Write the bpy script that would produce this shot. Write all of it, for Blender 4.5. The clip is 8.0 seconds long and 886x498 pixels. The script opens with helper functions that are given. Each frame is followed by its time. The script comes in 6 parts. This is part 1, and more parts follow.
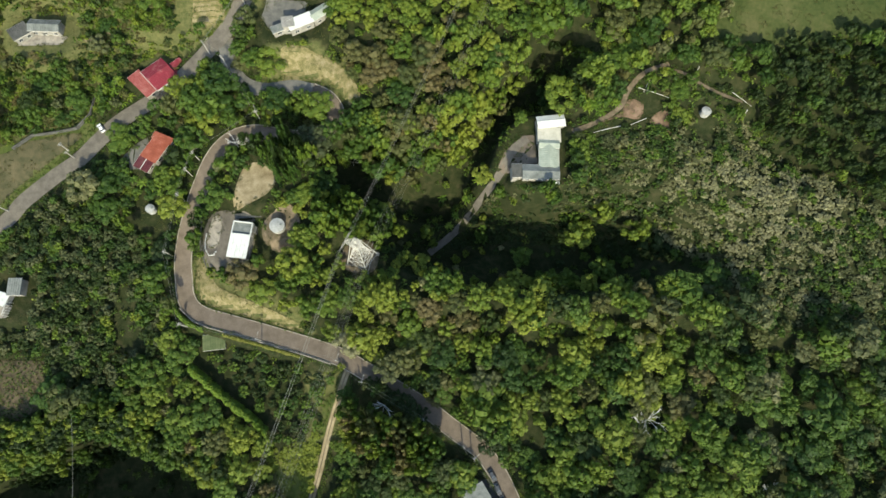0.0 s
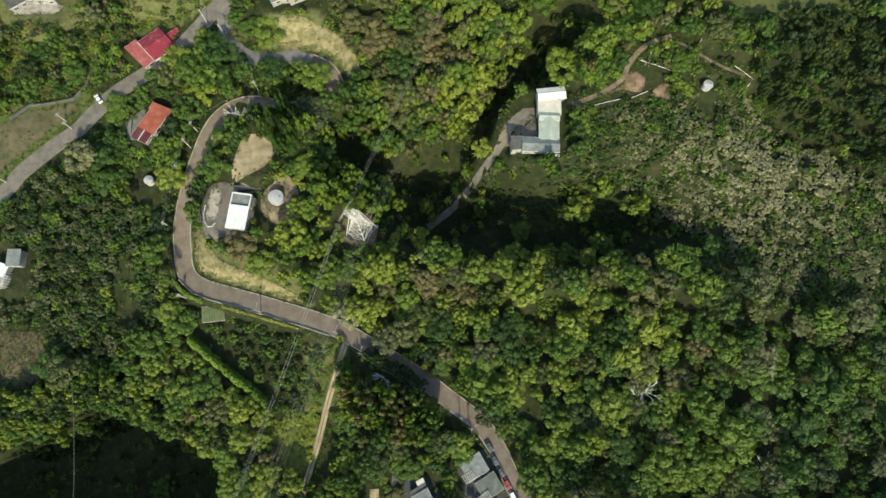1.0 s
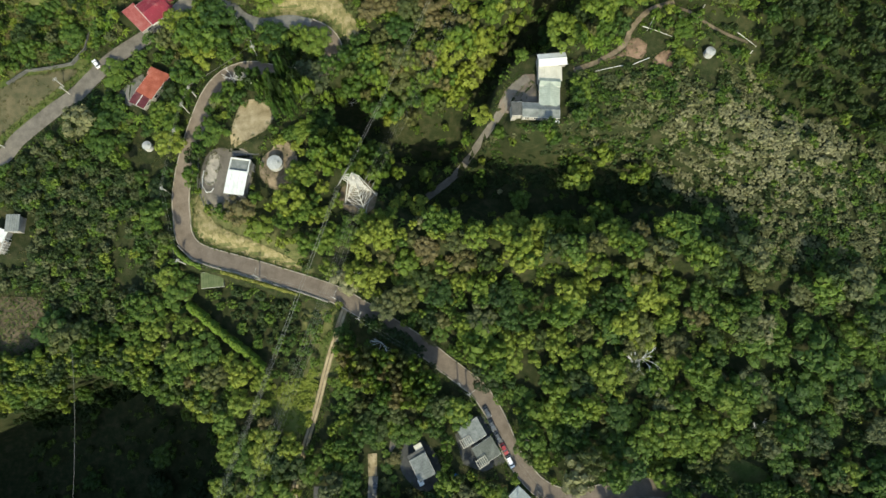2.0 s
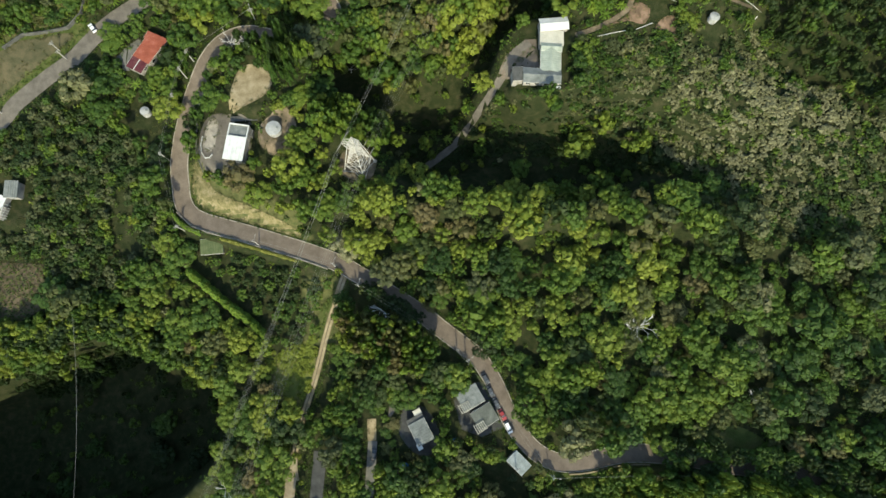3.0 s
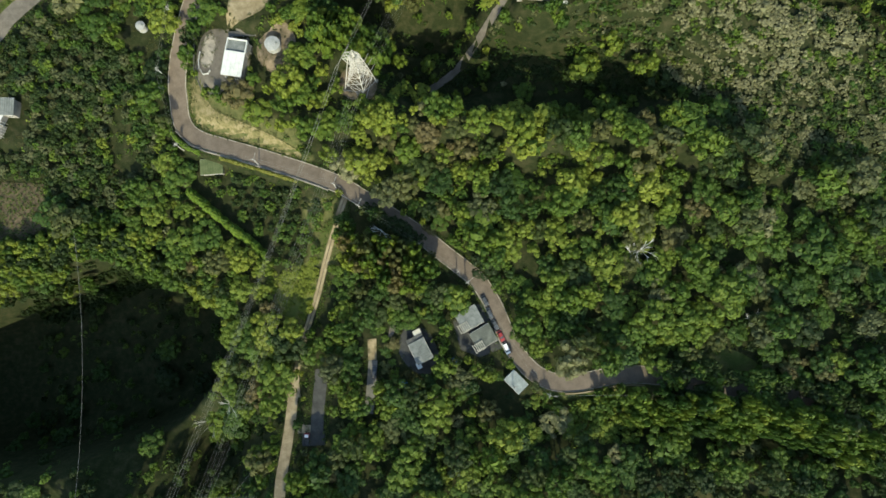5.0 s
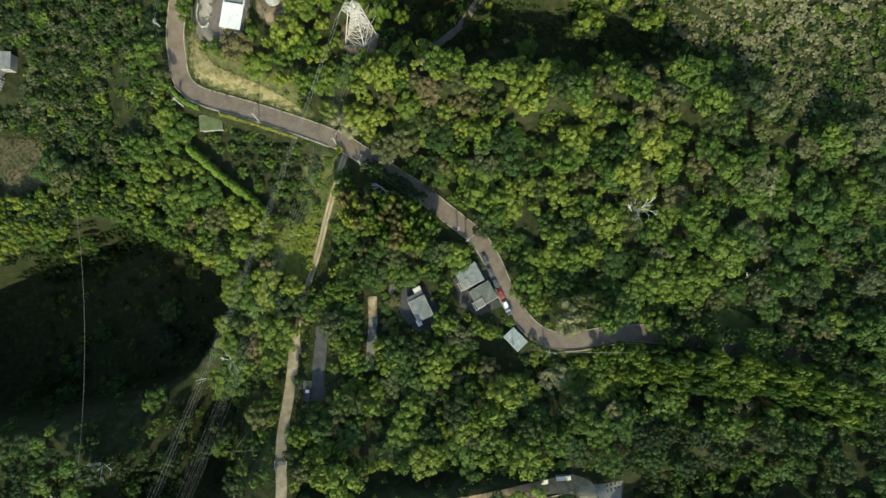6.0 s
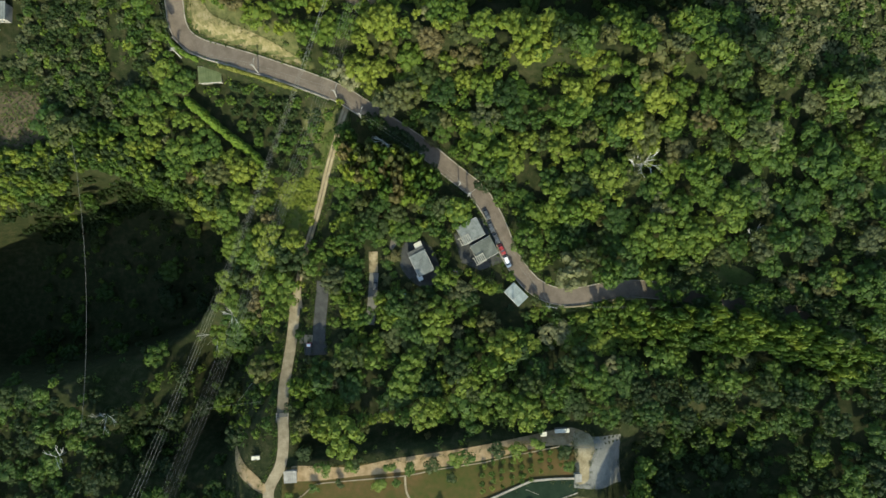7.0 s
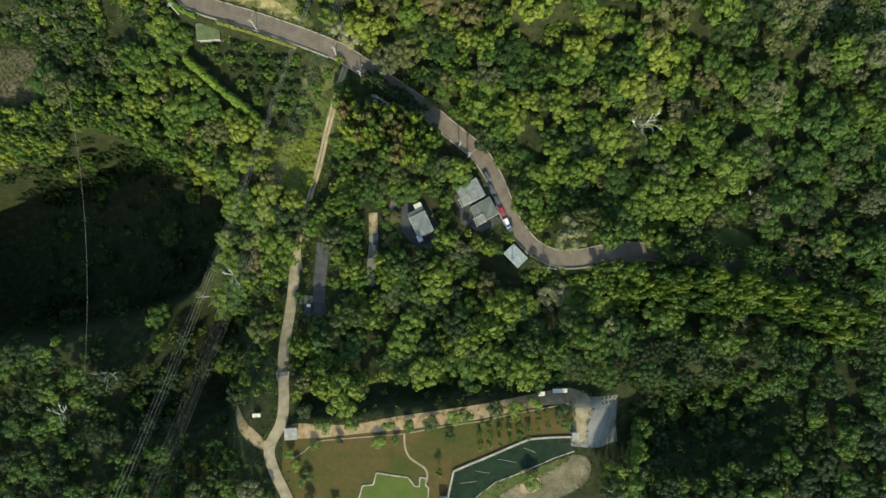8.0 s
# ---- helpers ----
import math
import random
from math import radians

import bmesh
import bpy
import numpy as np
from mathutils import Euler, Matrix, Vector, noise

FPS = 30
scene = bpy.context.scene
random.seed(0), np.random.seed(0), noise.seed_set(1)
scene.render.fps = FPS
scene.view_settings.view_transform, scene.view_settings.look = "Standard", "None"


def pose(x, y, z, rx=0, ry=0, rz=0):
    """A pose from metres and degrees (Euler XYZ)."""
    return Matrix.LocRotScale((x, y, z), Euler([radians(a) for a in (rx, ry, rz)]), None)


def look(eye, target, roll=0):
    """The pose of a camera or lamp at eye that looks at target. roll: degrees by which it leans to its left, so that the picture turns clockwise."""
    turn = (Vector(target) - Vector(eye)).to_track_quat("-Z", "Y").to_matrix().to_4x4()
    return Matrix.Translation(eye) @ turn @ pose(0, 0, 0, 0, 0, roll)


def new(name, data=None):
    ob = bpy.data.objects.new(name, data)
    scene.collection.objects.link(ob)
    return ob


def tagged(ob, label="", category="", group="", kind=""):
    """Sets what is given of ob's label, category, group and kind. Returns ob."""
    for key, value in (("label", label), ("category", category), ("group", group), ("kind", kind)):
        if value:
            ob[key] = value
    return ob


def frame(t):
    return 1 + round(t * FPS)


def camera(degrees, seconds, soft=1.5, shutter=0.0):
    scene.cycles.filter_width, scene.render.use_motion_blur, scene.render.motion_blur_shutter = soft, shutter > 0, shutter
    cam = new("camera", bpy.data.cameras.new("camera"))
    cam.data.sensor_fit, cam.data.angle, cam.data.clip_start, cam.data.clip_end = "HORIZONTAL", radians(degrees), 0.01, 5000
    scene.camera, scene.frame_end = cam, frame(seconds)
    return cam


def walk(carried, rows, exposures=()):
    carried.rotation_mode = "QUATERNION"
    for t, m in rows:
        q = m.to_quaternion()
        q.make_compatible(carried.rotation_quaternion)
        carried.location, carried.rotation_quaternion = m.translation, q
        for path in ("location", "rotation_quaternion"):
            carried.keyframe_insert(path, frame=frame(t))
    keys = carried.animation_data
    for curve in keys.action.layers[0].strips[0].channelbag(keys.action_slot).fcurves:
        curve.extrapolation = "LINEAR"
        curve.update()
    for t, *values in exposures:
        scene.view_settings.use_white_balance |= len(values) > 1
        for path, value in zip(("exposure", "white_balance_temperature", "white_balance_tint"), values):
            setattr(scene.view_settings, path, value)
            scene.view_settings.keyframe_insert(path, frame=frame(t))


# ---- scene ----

# ---- camera: flown backwards over the slope, tilting down to the vertical ----
cam = camera(80.0, 8.0, soft=1.55)
ROWS = [  # seconds, place, turn
    (0.0, 0.00, -0.00, 214.35, 15.087, -2.864, -0.771),
    (0.5, 0.22, -1.75, 213.78, 14.370, -2.907, -0.617),
    (1.0, 0.47, -5.13, 212.98, 13.589, -2.944, -0.437),
    (1.5, 0.81, -9.26, 211.92, 13.002, -2.952, -0.247),
    (3.0, 1.65, -20.11, 209.34, 10.674, -2.970, 0.180),
    (3.5, 1.64, -22.55, 208.59, 9.723, -2.945, 0.314),
    (4.0, 1.84, -27.19, 207.77, 8.787, -2.940, 0.504),
    (4.5, 1.94, -31.57, 207.05, 7.729, -2.949, 0.690),
    (6.0, 2.36, -44.99, 205.31, 4.569, -2.906, 1.244),
    (6.5, 2.12, -50.01, 204.66, 3.654, -2.912, 1.349),
    (7.0, 2.21, -55.16, 204.21, 2.476, -2.936, 1.516),
    (7.5, 2.55, -60.76, 203.96, 1.447, -2.905, 1.687),
    (8.0, 2.75, -63.85, 203.89, 0.626, -2.891, 1.832),
]
walk(cam, [(t, pose(x, y, z, rx, ry, rz)) for t, x, y, z, rx, ry, rz in ROWS],
     [(0.0, 1.22, 6850, 2), (4.0, 1.18, 6850, 0), (8.0, 1.15, 6850, -2)])

# ---- sky and sun ----
SUN_HEIGHT, SUN_TURN = 34.0, 4.0          # degrees above the horizon; from the south, a little to the east
world = bpy.data.worlds.new("sky")
scene.world = world
world.use_nodes = True
sky = world.node_tree.nodes.new("ShaderNodeTexSky")
sky.sky_type, sky.sun_disc = "NISHITA", False
sky.sun_elevation, sky.sun_rotation = radians(SUN_HEIGHT), radians(180 - SUN_TURN)
world.node_tree.links.new(sky.outputs[0], world.node_tree.nodes["Background"].inputs[0])
world.node_tree.nodes["Background"].inputs[1].default_value = 0.15
sun = new("sun", bpy.data.lights.new("sun", "SUN"))
sun.data.energy, sun.data.angle, sun.data.color = 2.9, radians(0.6), (1.0, 0.92, 0.74)
sx, sy, sz = math.sin(radians(SUN_TURN)) * math.cos(radians(SUN_HEIGHT)), -math.cos(radians(SUN_TURN)) * math.cos(radians(SUN_HEIGHT)), math.sin(radians(SUN_HEIGHT))
sun.matrix_world = look((300 * sx, 300 * sy, 300 * sz), (0, 0, 0))

# ---- materials ----
def material(name, colours, scale=1.0, rough=0.8, metal=0.0, bump_depth=0.0, bump_scale=8.0, spec=0.12):
    """A surface whose colour wanders between the given ones at two scales, with grain and relief."""
    m = bpy.data.materials.new(name)
    m.use_nodes = True
    n, l = m.node_tree.nodes, m.node_tree.links
    bsdf = n["Principled BSDF"]
    at = n.new("ShaderNodeTexCoord")
    big = n.new("ShaderNodeTexNoise")
    big.inputs["Scale"].default_value, big.inputs["Detail"].default_value, big.inputs["Roughness"].default_value = scale, 6.0, 0.65
    small = n.new("ShaderNodeTexNoise")
    small.inputs["Scale"].default_value, small.inputs["Detail"].default_value = scale * 11.0, 4.0
    l.new(at.outputs["Object"], big.inputs["Vector"])
    l.new(at.outputs["Object"], small.inputs["Vector"])
    both = n.new("ShaderNodeMath")
    both.operation = "MULTIPLY_ADD"
    l.new(small.outputs[0], both.inputs[0])
    both.inputs[1].default_value = 0.45
    l.new(big.outputs[0], both.inputs[2])
    less = n.new("ShaderNodeMath")
    less.operation = "SUBTRACT"
    l.new(both.outputs[0], less.inputs[0])
    less.inputs[1].default_value = 0.22
    ramp = n.new("ShaderNodeValToRGB")
    e = ramp.color_ramp.elements
    while len(e) < len(colours):
        e.new(0.5)
    for k, c in enumerate(colours):
        e[k].position = 0.3 + 0.4 * k / max(1, len(colours) - 1)
        e[k].color = (*c, 1)
    l.new(less.outputs[0], ramp.inputs[0])
    l.new(ramp.outputs[0], bsdf.inputs["Base Color"])
    bsdf.inputs["Roughness"].default_value, bsdf.inputs["Metallic"].default_value = rough, metal
    bsdf.inputs["Specular IOR Level"].default_value = spec
    if bump_depth:
        grain = n.new("ShaderNodeTexNoise")
        grain.inputs["Scale"].default_value, grain.inputs["Detail"].default_value = bump_scale, 5.0
        l.new(at.outputs["Object"], grain.inputs["Vector"])
        b = n.new("ShaderNodeBump")
        b.inputs["Strength"].default_value, b.inputs["Distance"].default_value = 0.6, bump_depth
        l.new(grain.outputs[0], b.inputs["Height"])
        l.new(b.outputs[0], bsdf.inputs["Normal"])
    return m


def foliage(name, colours, through_light=0.25, rough=0.55):
    """Leaves: hue by the tree's own tint, a little by each leaf clump, with light shining through."""
    m = bpy.data.materials.new(name)
    m.use_nodes = True
    n, l = m.node_tree.nodes, m.node_tree.links
    bsdf, out = n["Principled BSDF"], n["Material Output"]
    tint = n.new("ShaderNodeAttribute")
    tint.attribute_name = "tint"
    geo = n.new("ShaderNodeNewGeometry")
    info = n.new("ShaderNodeObjectInfo")
    a = n.new("ShaderNodeMath")
    a.operation = "MULTIPLY_ADD"
    l.new(geo.outputs["Random Per Island"], a.inputs[0])
    a.inputs[1].default_value = 0.22
    l.new(tint.outputs["Fac"], a.inputs[2])
    b = n.new("ShaderNodeMath")
    b.operation = "MULTIPLY_ADD"
    l.new(info.outputs["Random"], b.inputs[0])
    b.inputs[1].default_value = 0.25
    l.new(a.outputs[0], b.inputs[2])
    c = n.new("ShaderNodeMath")
    c.operation = "SUBTRACT"
    l.new(b.outputs[0], c.inputs[0])
    c.inputs[1].default_value = 0.2
    ramp = n.new("ShaderNodeValToRGB")
    e = ramp.color_ramp.elements
    while len(e) < len(colours):
        e.new(0.5)
    for k, col in enumerate(colours):
        e[k].position, e[k].color = k / max(1, len(colours) - 1), (*col, 1)
    l.new(c.outputs[0], ramp.inputs[0])
    l.new(ramp.outputs[0], bsdf.inputs["Base Color"])
    bsdf.inputs["Roughness"].default_value, bsdf.inputs["Specular IOR Level"].default_value = rough, 0.25
    twigs = n.new("ShaderNodeTexNoise")
    twigs.inputs["Scale"].default_value, twigs.inputs["Detail"].default_value, twigs.inputs["Roughness"].default_value = 2.2, 3.0, 0.7
    l.new(geo.outputs["Position"], twigs.inputs["Vector"])
    relief = n.new("ShaderNodeBump")
    relief.inputs["Strength"].default_value, relief.inputs["Distance"].default_value = 0.8, 0.35
    l.new(twigs.outputs[0], relief.inputs["Height"])
    l.new(relief.outputs[0], bsdf.inputs["Normal"])
    glow = n.new("ShaderNodeBsdfTranslucent")
    l.new(ramp.outputs[0], glow.inputs[0])
    mix = n.new("ShaderNodeMixShader")
    mix.inputs[0].default_value = through_light
    l.new(bsdf.outputs[0], mix.inputs[1])
    l.new(glow.outputs[0], mix.inputs[2])
    l.new(mix.outputs[0], out.inputs[0])
    return m


# kept near black, so bare ground between trees carries shade in its colour
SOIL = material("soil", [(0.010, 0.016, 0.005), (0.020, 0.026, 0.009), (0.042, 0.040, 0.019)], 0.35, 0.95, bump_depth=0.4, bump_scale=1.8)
n, l = SOIL.node_tree.nodes, SOIL.node_tree.links
mark = n.new("ShaderNodeAttribute")
mark.attribute_name = "meadow"
blades = n.new("ShaderNodeTexNoise")
blades.inputs["Scale"].default_value, blades.inputs["Detail"].default_value, blades.inputs["Roughness"].default_value = 0.5, 8.0, 0.75
turf = n.new("ShaderNodeValToRGB")
turf.color_ramp.elements[0].position, turf.color_ramp.elements[0].color = 0.32, (0.040, 0.055, 0.016, 1)
turf.color_ramp.elements[1].position, turf.color_ramp.elements[1].color = 0.68, (0.125, 0.120, 0.050, 1)
at = n.new("ShaderNodeTexCoord")
l.new(at.outputs["Object"], blades.inputs["Vector"])
l.new(blades.outputs[0], turf.inputs[0])
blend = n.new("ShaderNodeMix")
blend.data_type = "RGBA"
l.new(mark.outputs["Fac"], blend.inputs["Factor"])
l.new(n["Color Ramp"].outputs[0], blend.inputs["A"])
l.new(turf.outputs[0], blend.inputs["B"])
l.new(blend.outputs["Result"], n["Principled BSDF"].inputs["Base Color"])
ASPHALT = material("asphalt", [(0.098, 0.080, 0.062), (0.130, 0.106, 0.083), (0.161, 0.132, 0.104)], 0.25, 0.9, bump_depth=0.01)
OLD_ASPHALT = material("old_asphalt", [(0.09, 0.09, 0.08), (0.13, 0.127, 0.113), (0.17, 0.16, 0.14)], 0.3, 0.9, bump_depth=0.01)
WORN = material("worn_asphalt", [(0.085, 0.076, 0.062), (0.12, 0.107, 0.088), (0.16, 0.142, 0.116)], 0.3, 0.9, bump_depth=0.01)
CONCRETE = material("concrete", [(0.16, 0.145, 0.12), (0.26, 0.235, 0.195), (0.36, 0.325, 0.265)], 0.4, 0.9, bump_depth=0.01)
SAND = material("sandy_concrete", [(0.15, 0.118, 0.066), (0.235, 0.192, 0.115), (0.31, 0.262, 0.17)], 0.3, 0.95, bump_depth=0.02)
PALESAND = material("pale_track", [(0.145, 0.118, 0.076), (0.215, 0.178, 0.118), (0.29, 0.245, 0.17)], 0.3, 0.95, bump_depth=0.02)
# asphalt for tree-shaded drive and yards, the shade mixed into its colour
SHADE_TAR = material("shade_dark_tar", [(0.035, 0.036, 0.034), (0.052, 0.053, 0.05), (0.075, 0.075, 0.07)], 0.35, 0.9, bump_depth=0.01)
EARTHPATH = material("tan_path", [(0.16, 0.112, 0.06), (0.25, 0.18, 0.10), (0.33, 0.245, 0.15)], 0.3, 0.95, bump_depth=0.02)
DIRT = material("bare_earth", [(0.06, 0.052, 0.032), (0.125, 0.099, 0.066), (0.21, 0.165, 0.115)], 0.2, 0.95, bump_depth=0.06, bump_scale=3)
REDEARTH = material("reddish_earth", [(0.07, 0.052, 0.034), (0.14, 0.094, 0.063), (0.22, 0.152, 0.107)], 0.25, 0.95, bump_depth=0.06, bump_scale=3)
ROUGHSAND = material("rough_sand", [(0.055, 0.058, 0.028), (0.115, 0.098, 0.058), (0.19, 0.158, 0.104)], 0.14, 0.95, bump_depth=0.05, bump_scale=2)
# grey lowered to the tone of the forecourt's shaded side
FORECOURT = material("worn_shade_forecourt", [(0.105, 0.103, 0.09), (0.15, 0.147, 0.13), (0.20, 0.195, 0.172)], 0.12, 0.9, bump_depth=0.01)
FIELD = material("ploughed_field", [(0.040, 0.045, 0.021), (0.068, 0.064, 0.034), (0.104, 0.088, 0.050)], 0.25, 0.95, bump_depth=0.1, bump_scale=3)
CREAM = material("cream_sheet", [(0.36, 0.34, 0.28), (0.44, 0.42, 0.34), (0.50, 0.47, 0.39)], 0.4, 0.7)
DRYGRASS = material("dry_grass", [(0.075, 0.08, 0.028), (0.15, 0.13, 0.06), (0.25, 0.21, 0.125)], 0.45, 0.95, bump_depth=0.08, bump_scale=4)
GRASS = material("rough_grass", [(0.035, 0.055, 0.012), (0.06, 0.078, 0.02), (0.10, 0.10, 0.038)], 0.2, 0.95, bump_depth=0.08, bump_scale=4)
MEADOW = material("meadow_grass", [(0.06, 0.085, 0.018), (0.095, 0.11, 0.026), (0.15, 0.14, 0.05)], 0.25, 0.95, bump_depth=0.08, bump_scale=4)
LAWN = material("mown_lawn", [(0.034, 0.048, 0.010), (0.060, 0.052, 0.016), (0.092, 0.058, 0.024)], 0.05, 0.95, bump_depth=0.03, bump_scale=6)
POND = material("pond_weed", [(0.056, 0.076, 0.016), (0.074, 0.095, 0.022)], 0.2, 0.8, spec=0.05)
WHITE = material("white_sheet", [(0.42, 0.43, 0.41), (0.52, 0.53, 0.50), (0.58, 0.58, 0.55)], 0.5, 0.5)
PALE = material("pale_render", [(0.17, 0.16, 0.14), (0.235, 0.225, 0.20), (0.31, 0.295, 0.265)], 0.5, 0.85)
GREYSHEET = material("grey_sheet", [(0.09, 0.098, 0.092), (0.14, 0.152, 0.143), (0.20, 0.21, 0.195)], 0.4, 0.85)
PALEGREEN = material("pale_green_sheet", [(0.22, 0.25, 0.205), (0.28, 0.31, 0.255), (0.34, 0.365, 0.305)], 0.4, 0.5)
SHEDROOF = material("weathered_pale_sheet", [(0.15, 0.175, 0.17), (0.21, 0.24, 0.235), (0.28, 0.31, 0.30)], 0.4, 0.7)
MOSSGREY = material("mossy_grey_sheet", [(0.06, 0.066, 0.056), (0.092, 0.10, 0.086), (0.135, 0.142, 0.124)], 0.35, 0.85)
GALVANISED = material("galvanised_steel", [(0.17, 0.17, 0.16), (0.24, 0.24, 0.225), (0.30, 0.30, 0.28)], 2.0, 0.6)
DARKGREY = material("dark_grey_sheet", [(0.045, 0.046, 0.043), (0.075, 0.076, 0.07), (0.11, 0.11, 0.10)], 0.4, 0.7)
MAROON = material("maroon_sheet", [(0.06, 0.02, 0.024), (0.085, 0.022, 0.028), (0.125, 0.055, 0.052)], 0.35, 0.55)
RED = material("red_sheet", [(0.15, 0.035, 0.04), (0.20, 0.025, 0.04), (0.27, 0.11, 0.105)], 0.35, 0.55)
ORANGE = material("orange_sheet", [(0.19, 0.055, 0.032), (0.25, 0.072, 0.045), (0.31, 0.12, 0.085)], 0.35, 0.6)
FADED = material("faded_red_sheet", [(0.19, 0.05, 0.045), (0.26, 0.072, 0.065), (0.30, 0.13, 0.11)], 0.4, 0.7)
BARK = material("bark", [(0.07, 0.055, 0.04), (0.14, 0.11, 0.085), (0.2, 0.17, 0.14)], 2.0, 0.95, bump_depth=0.03)
DEADWOOD = material("dead_wood", [(0.36, 0.35, 0.33), (0.48, 0.47, 0.44), (0.55, 0.54, 0.51)], 2.0, 0.9, bump_depth=0.02)
STEEL = material("painted_steel", [(0.34, 0.32, 0.28), (0.44, 0.42, 0.37), (0.52, 0.50, 0.44)], 2.0, 0.55)
POLE = material("pole_concrete", [(0.30, 0.29, 0.26), (0.38, 0.37, 0.34)], 2.0, 0.85)
WIRE = material("wire", [(0.16, 0.165, 0.145), (0.22, 0.22, 0.20)], 2.0, 0.5)
GLASS = material("dark_glass", [(0.02, 0.025, 0.03), (0.03, 0.035, 0.04)], 1.0, 0.12, spec=0.6)
LEAF = foliage("leaves", [(0.016, 0.037, 0.007), (0.032, 0.067, 0.010), (0.064, 0.110, 0.014), (0.103, 0.147, 0.018), (0.156, 0.188, 0.025)])
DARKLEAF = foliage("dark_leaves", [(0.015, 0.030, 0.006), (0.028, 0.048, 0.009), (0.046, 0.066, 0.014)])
PALELEAF = foliage("pale_leaves", [(0.036, 0.050, 0.018), (0.075, 0.088, 0.034), (0.142, 0.145, 0.064), (0.225, 0.22, 0.115)])
BROWNLEAF = foliage("brown_leaves", [(0.046, 0.066, 0.019), (0.076, 0.086, 0.025), (0.112, 0.094, 0.037)])
LIMELEAF = foliage("lime_leaves", [(0.055, 0.105, 0.012), (0.098, 0.165, 0.018), (0.155, 0.215, 0.024)])
YELLOWLEAF = foliage("yellow_leaves", [(0.10, 0.125, 0.02), (0.15, 0.165, 0.03), (0.20, 0.195, 0.05)])

# ---- ground ----
def bump(x, y, cx, cy, rx, ry, turn=0.0):
    """A smooth hump of height 1 round (cx, cy)."""
    c, s = math.cos(radians(turn)), math.sin(radians(turn))
    u, v = (c * (x - cx) + s * (y - cy)) / rx, (c * (y - cy) - s * (x - cx)) / ry
    return math.exp(-(u * u + v * v))


def step(a, b, v):
    v = min(1.0, max(0.0, (v - a) / (b - a)))
    return v * v * (3 - 2 * v)


def squash(v, lim):
    return lim * math.tanh(v / lim)


RAVINE = [(-26, 88), (-8, 86), (13, 86), (28, 100), (42, 113), (58, 129)]


def off_line(x, y, pts):
    """Metres from a line of straight pieces."""
    best = 1e9
    for (ax, ay), (bx, by) in zip(pts, pts[1:]):
        dx, dy = bx - ax, by - ay
        u = min(1.0, max(0.0, ((x - ax) * dx + (y - ay) * dy) / (dx * dx + dy * dy)))
        best = min(best, math.hypot(x - ax - u * dx, y - ay - u * dy))
    return best


def height(x, y):
    """The hillside: rising to the north and east, with knolls, terraces and shaded ravines."""
    u, v = squash(x, 320.0) / 100, squash(y, 260.0) / 100
    h = -2.6 + 9.8 * u + 16.5 * v - 1.6 * u * u + 10.0 * v * v
    h += 6.0 * bump(x, y, -60, 64, 26, 34) + 4.0 * bump(x, y, 50, 90, 28, 30)
    h += 3.0 * bump(x, y, -45, 22, 60, 14, -20)
    h -= 7.0 * bump(x, y, -135, 125, 60, 34)
    gully = ((x - 52) / 66) ** 2 + ((y - 59 + 0.06 * (x - 50)) / 20) ** 2
    dell = ((x + 77) / 20) ** 2 + ((y + 108) / 30) ** 2
    h -= 22.0 * math.exp(-gully * gully) + 26.0 * math.exp(-dell * dell)
    h -= 15.0 * math.exp(-(((x - 8) / 27) ** 2 + ((y - 69) / 14) ** 2) ** 2)
    h -= 26.0 * math.exp(-(off_line(x, y, RAVINE) / 10.5) ** 4)
    h += 9.0 * bump(x, y, 44, 32, 72, 8, -3)
    pit = ((x + 155) / 79) ** 2 + ((y + 60 - 0.20 * (x + 134)) / 40) ** 2
    lobe = ((x + 129) / 37) ** 2 + ((y + 46) / 31) ** 2
    low = ((x + 104) / 26) ** 2 + ((y + 96) / 21) ** 2
    deep = 1 - (1 - math.exp(-min(40.0, pit ** 9))) * (1 - math.exp(-min(40.0, lobe ** 8)))
    h -= 20.0 * math.exp(-low ** 3) * (1 - deep)
    h -= 20.0 * math.exp(-min(40.0, (((x + 99) / 22) ** 2 + ((y + 128) / 15) ** 2) ** 2)) * (1 - deep)
    h -= 57.0 * deep - 8.0 * bump(x, y, -128, -106, 55, 16, -12)
    h -= 14.0 * bump(x, y, -84, -152, 26, 20, 0)
    h -= 9.0 * bump(x, y, 120, -82, 70, 9, -6) + 17.0 * bump(x, y, 118, -126, 34, 17, 10)
    h -= 10.0 * bump(x, y, 148, 92, 34, 12, -20)
    h += 5.0 * bump(x, y, -2, 63, 28, 5) - 4.0 * bump(x, y, -46, 104, 22, 9)
    lawn = step(-84 - 28 * step(-44, -36, x), -128 + 6 * step(-44, -36, x), y) * step(-80, -58, x) * step(86, 72, x)
    h += (-2.6 + 0.07 * x - h) * lawn
    h -= 7.0 * math.exp(-((y + 121.0 - 0.15 * (x + 20)) / 3.8) ** 4) * step(-48, -41, x) * step(26, 12, x)
    h += 0.5 * noise.noise((x / 19.0, y / 19.0, 0.3)) + 0.2 * noise.noise((x / 6.0, y / 6.0, 2.3))
    return h

# ---- ground mesh ----
from mathutils.kdtree import KDTree


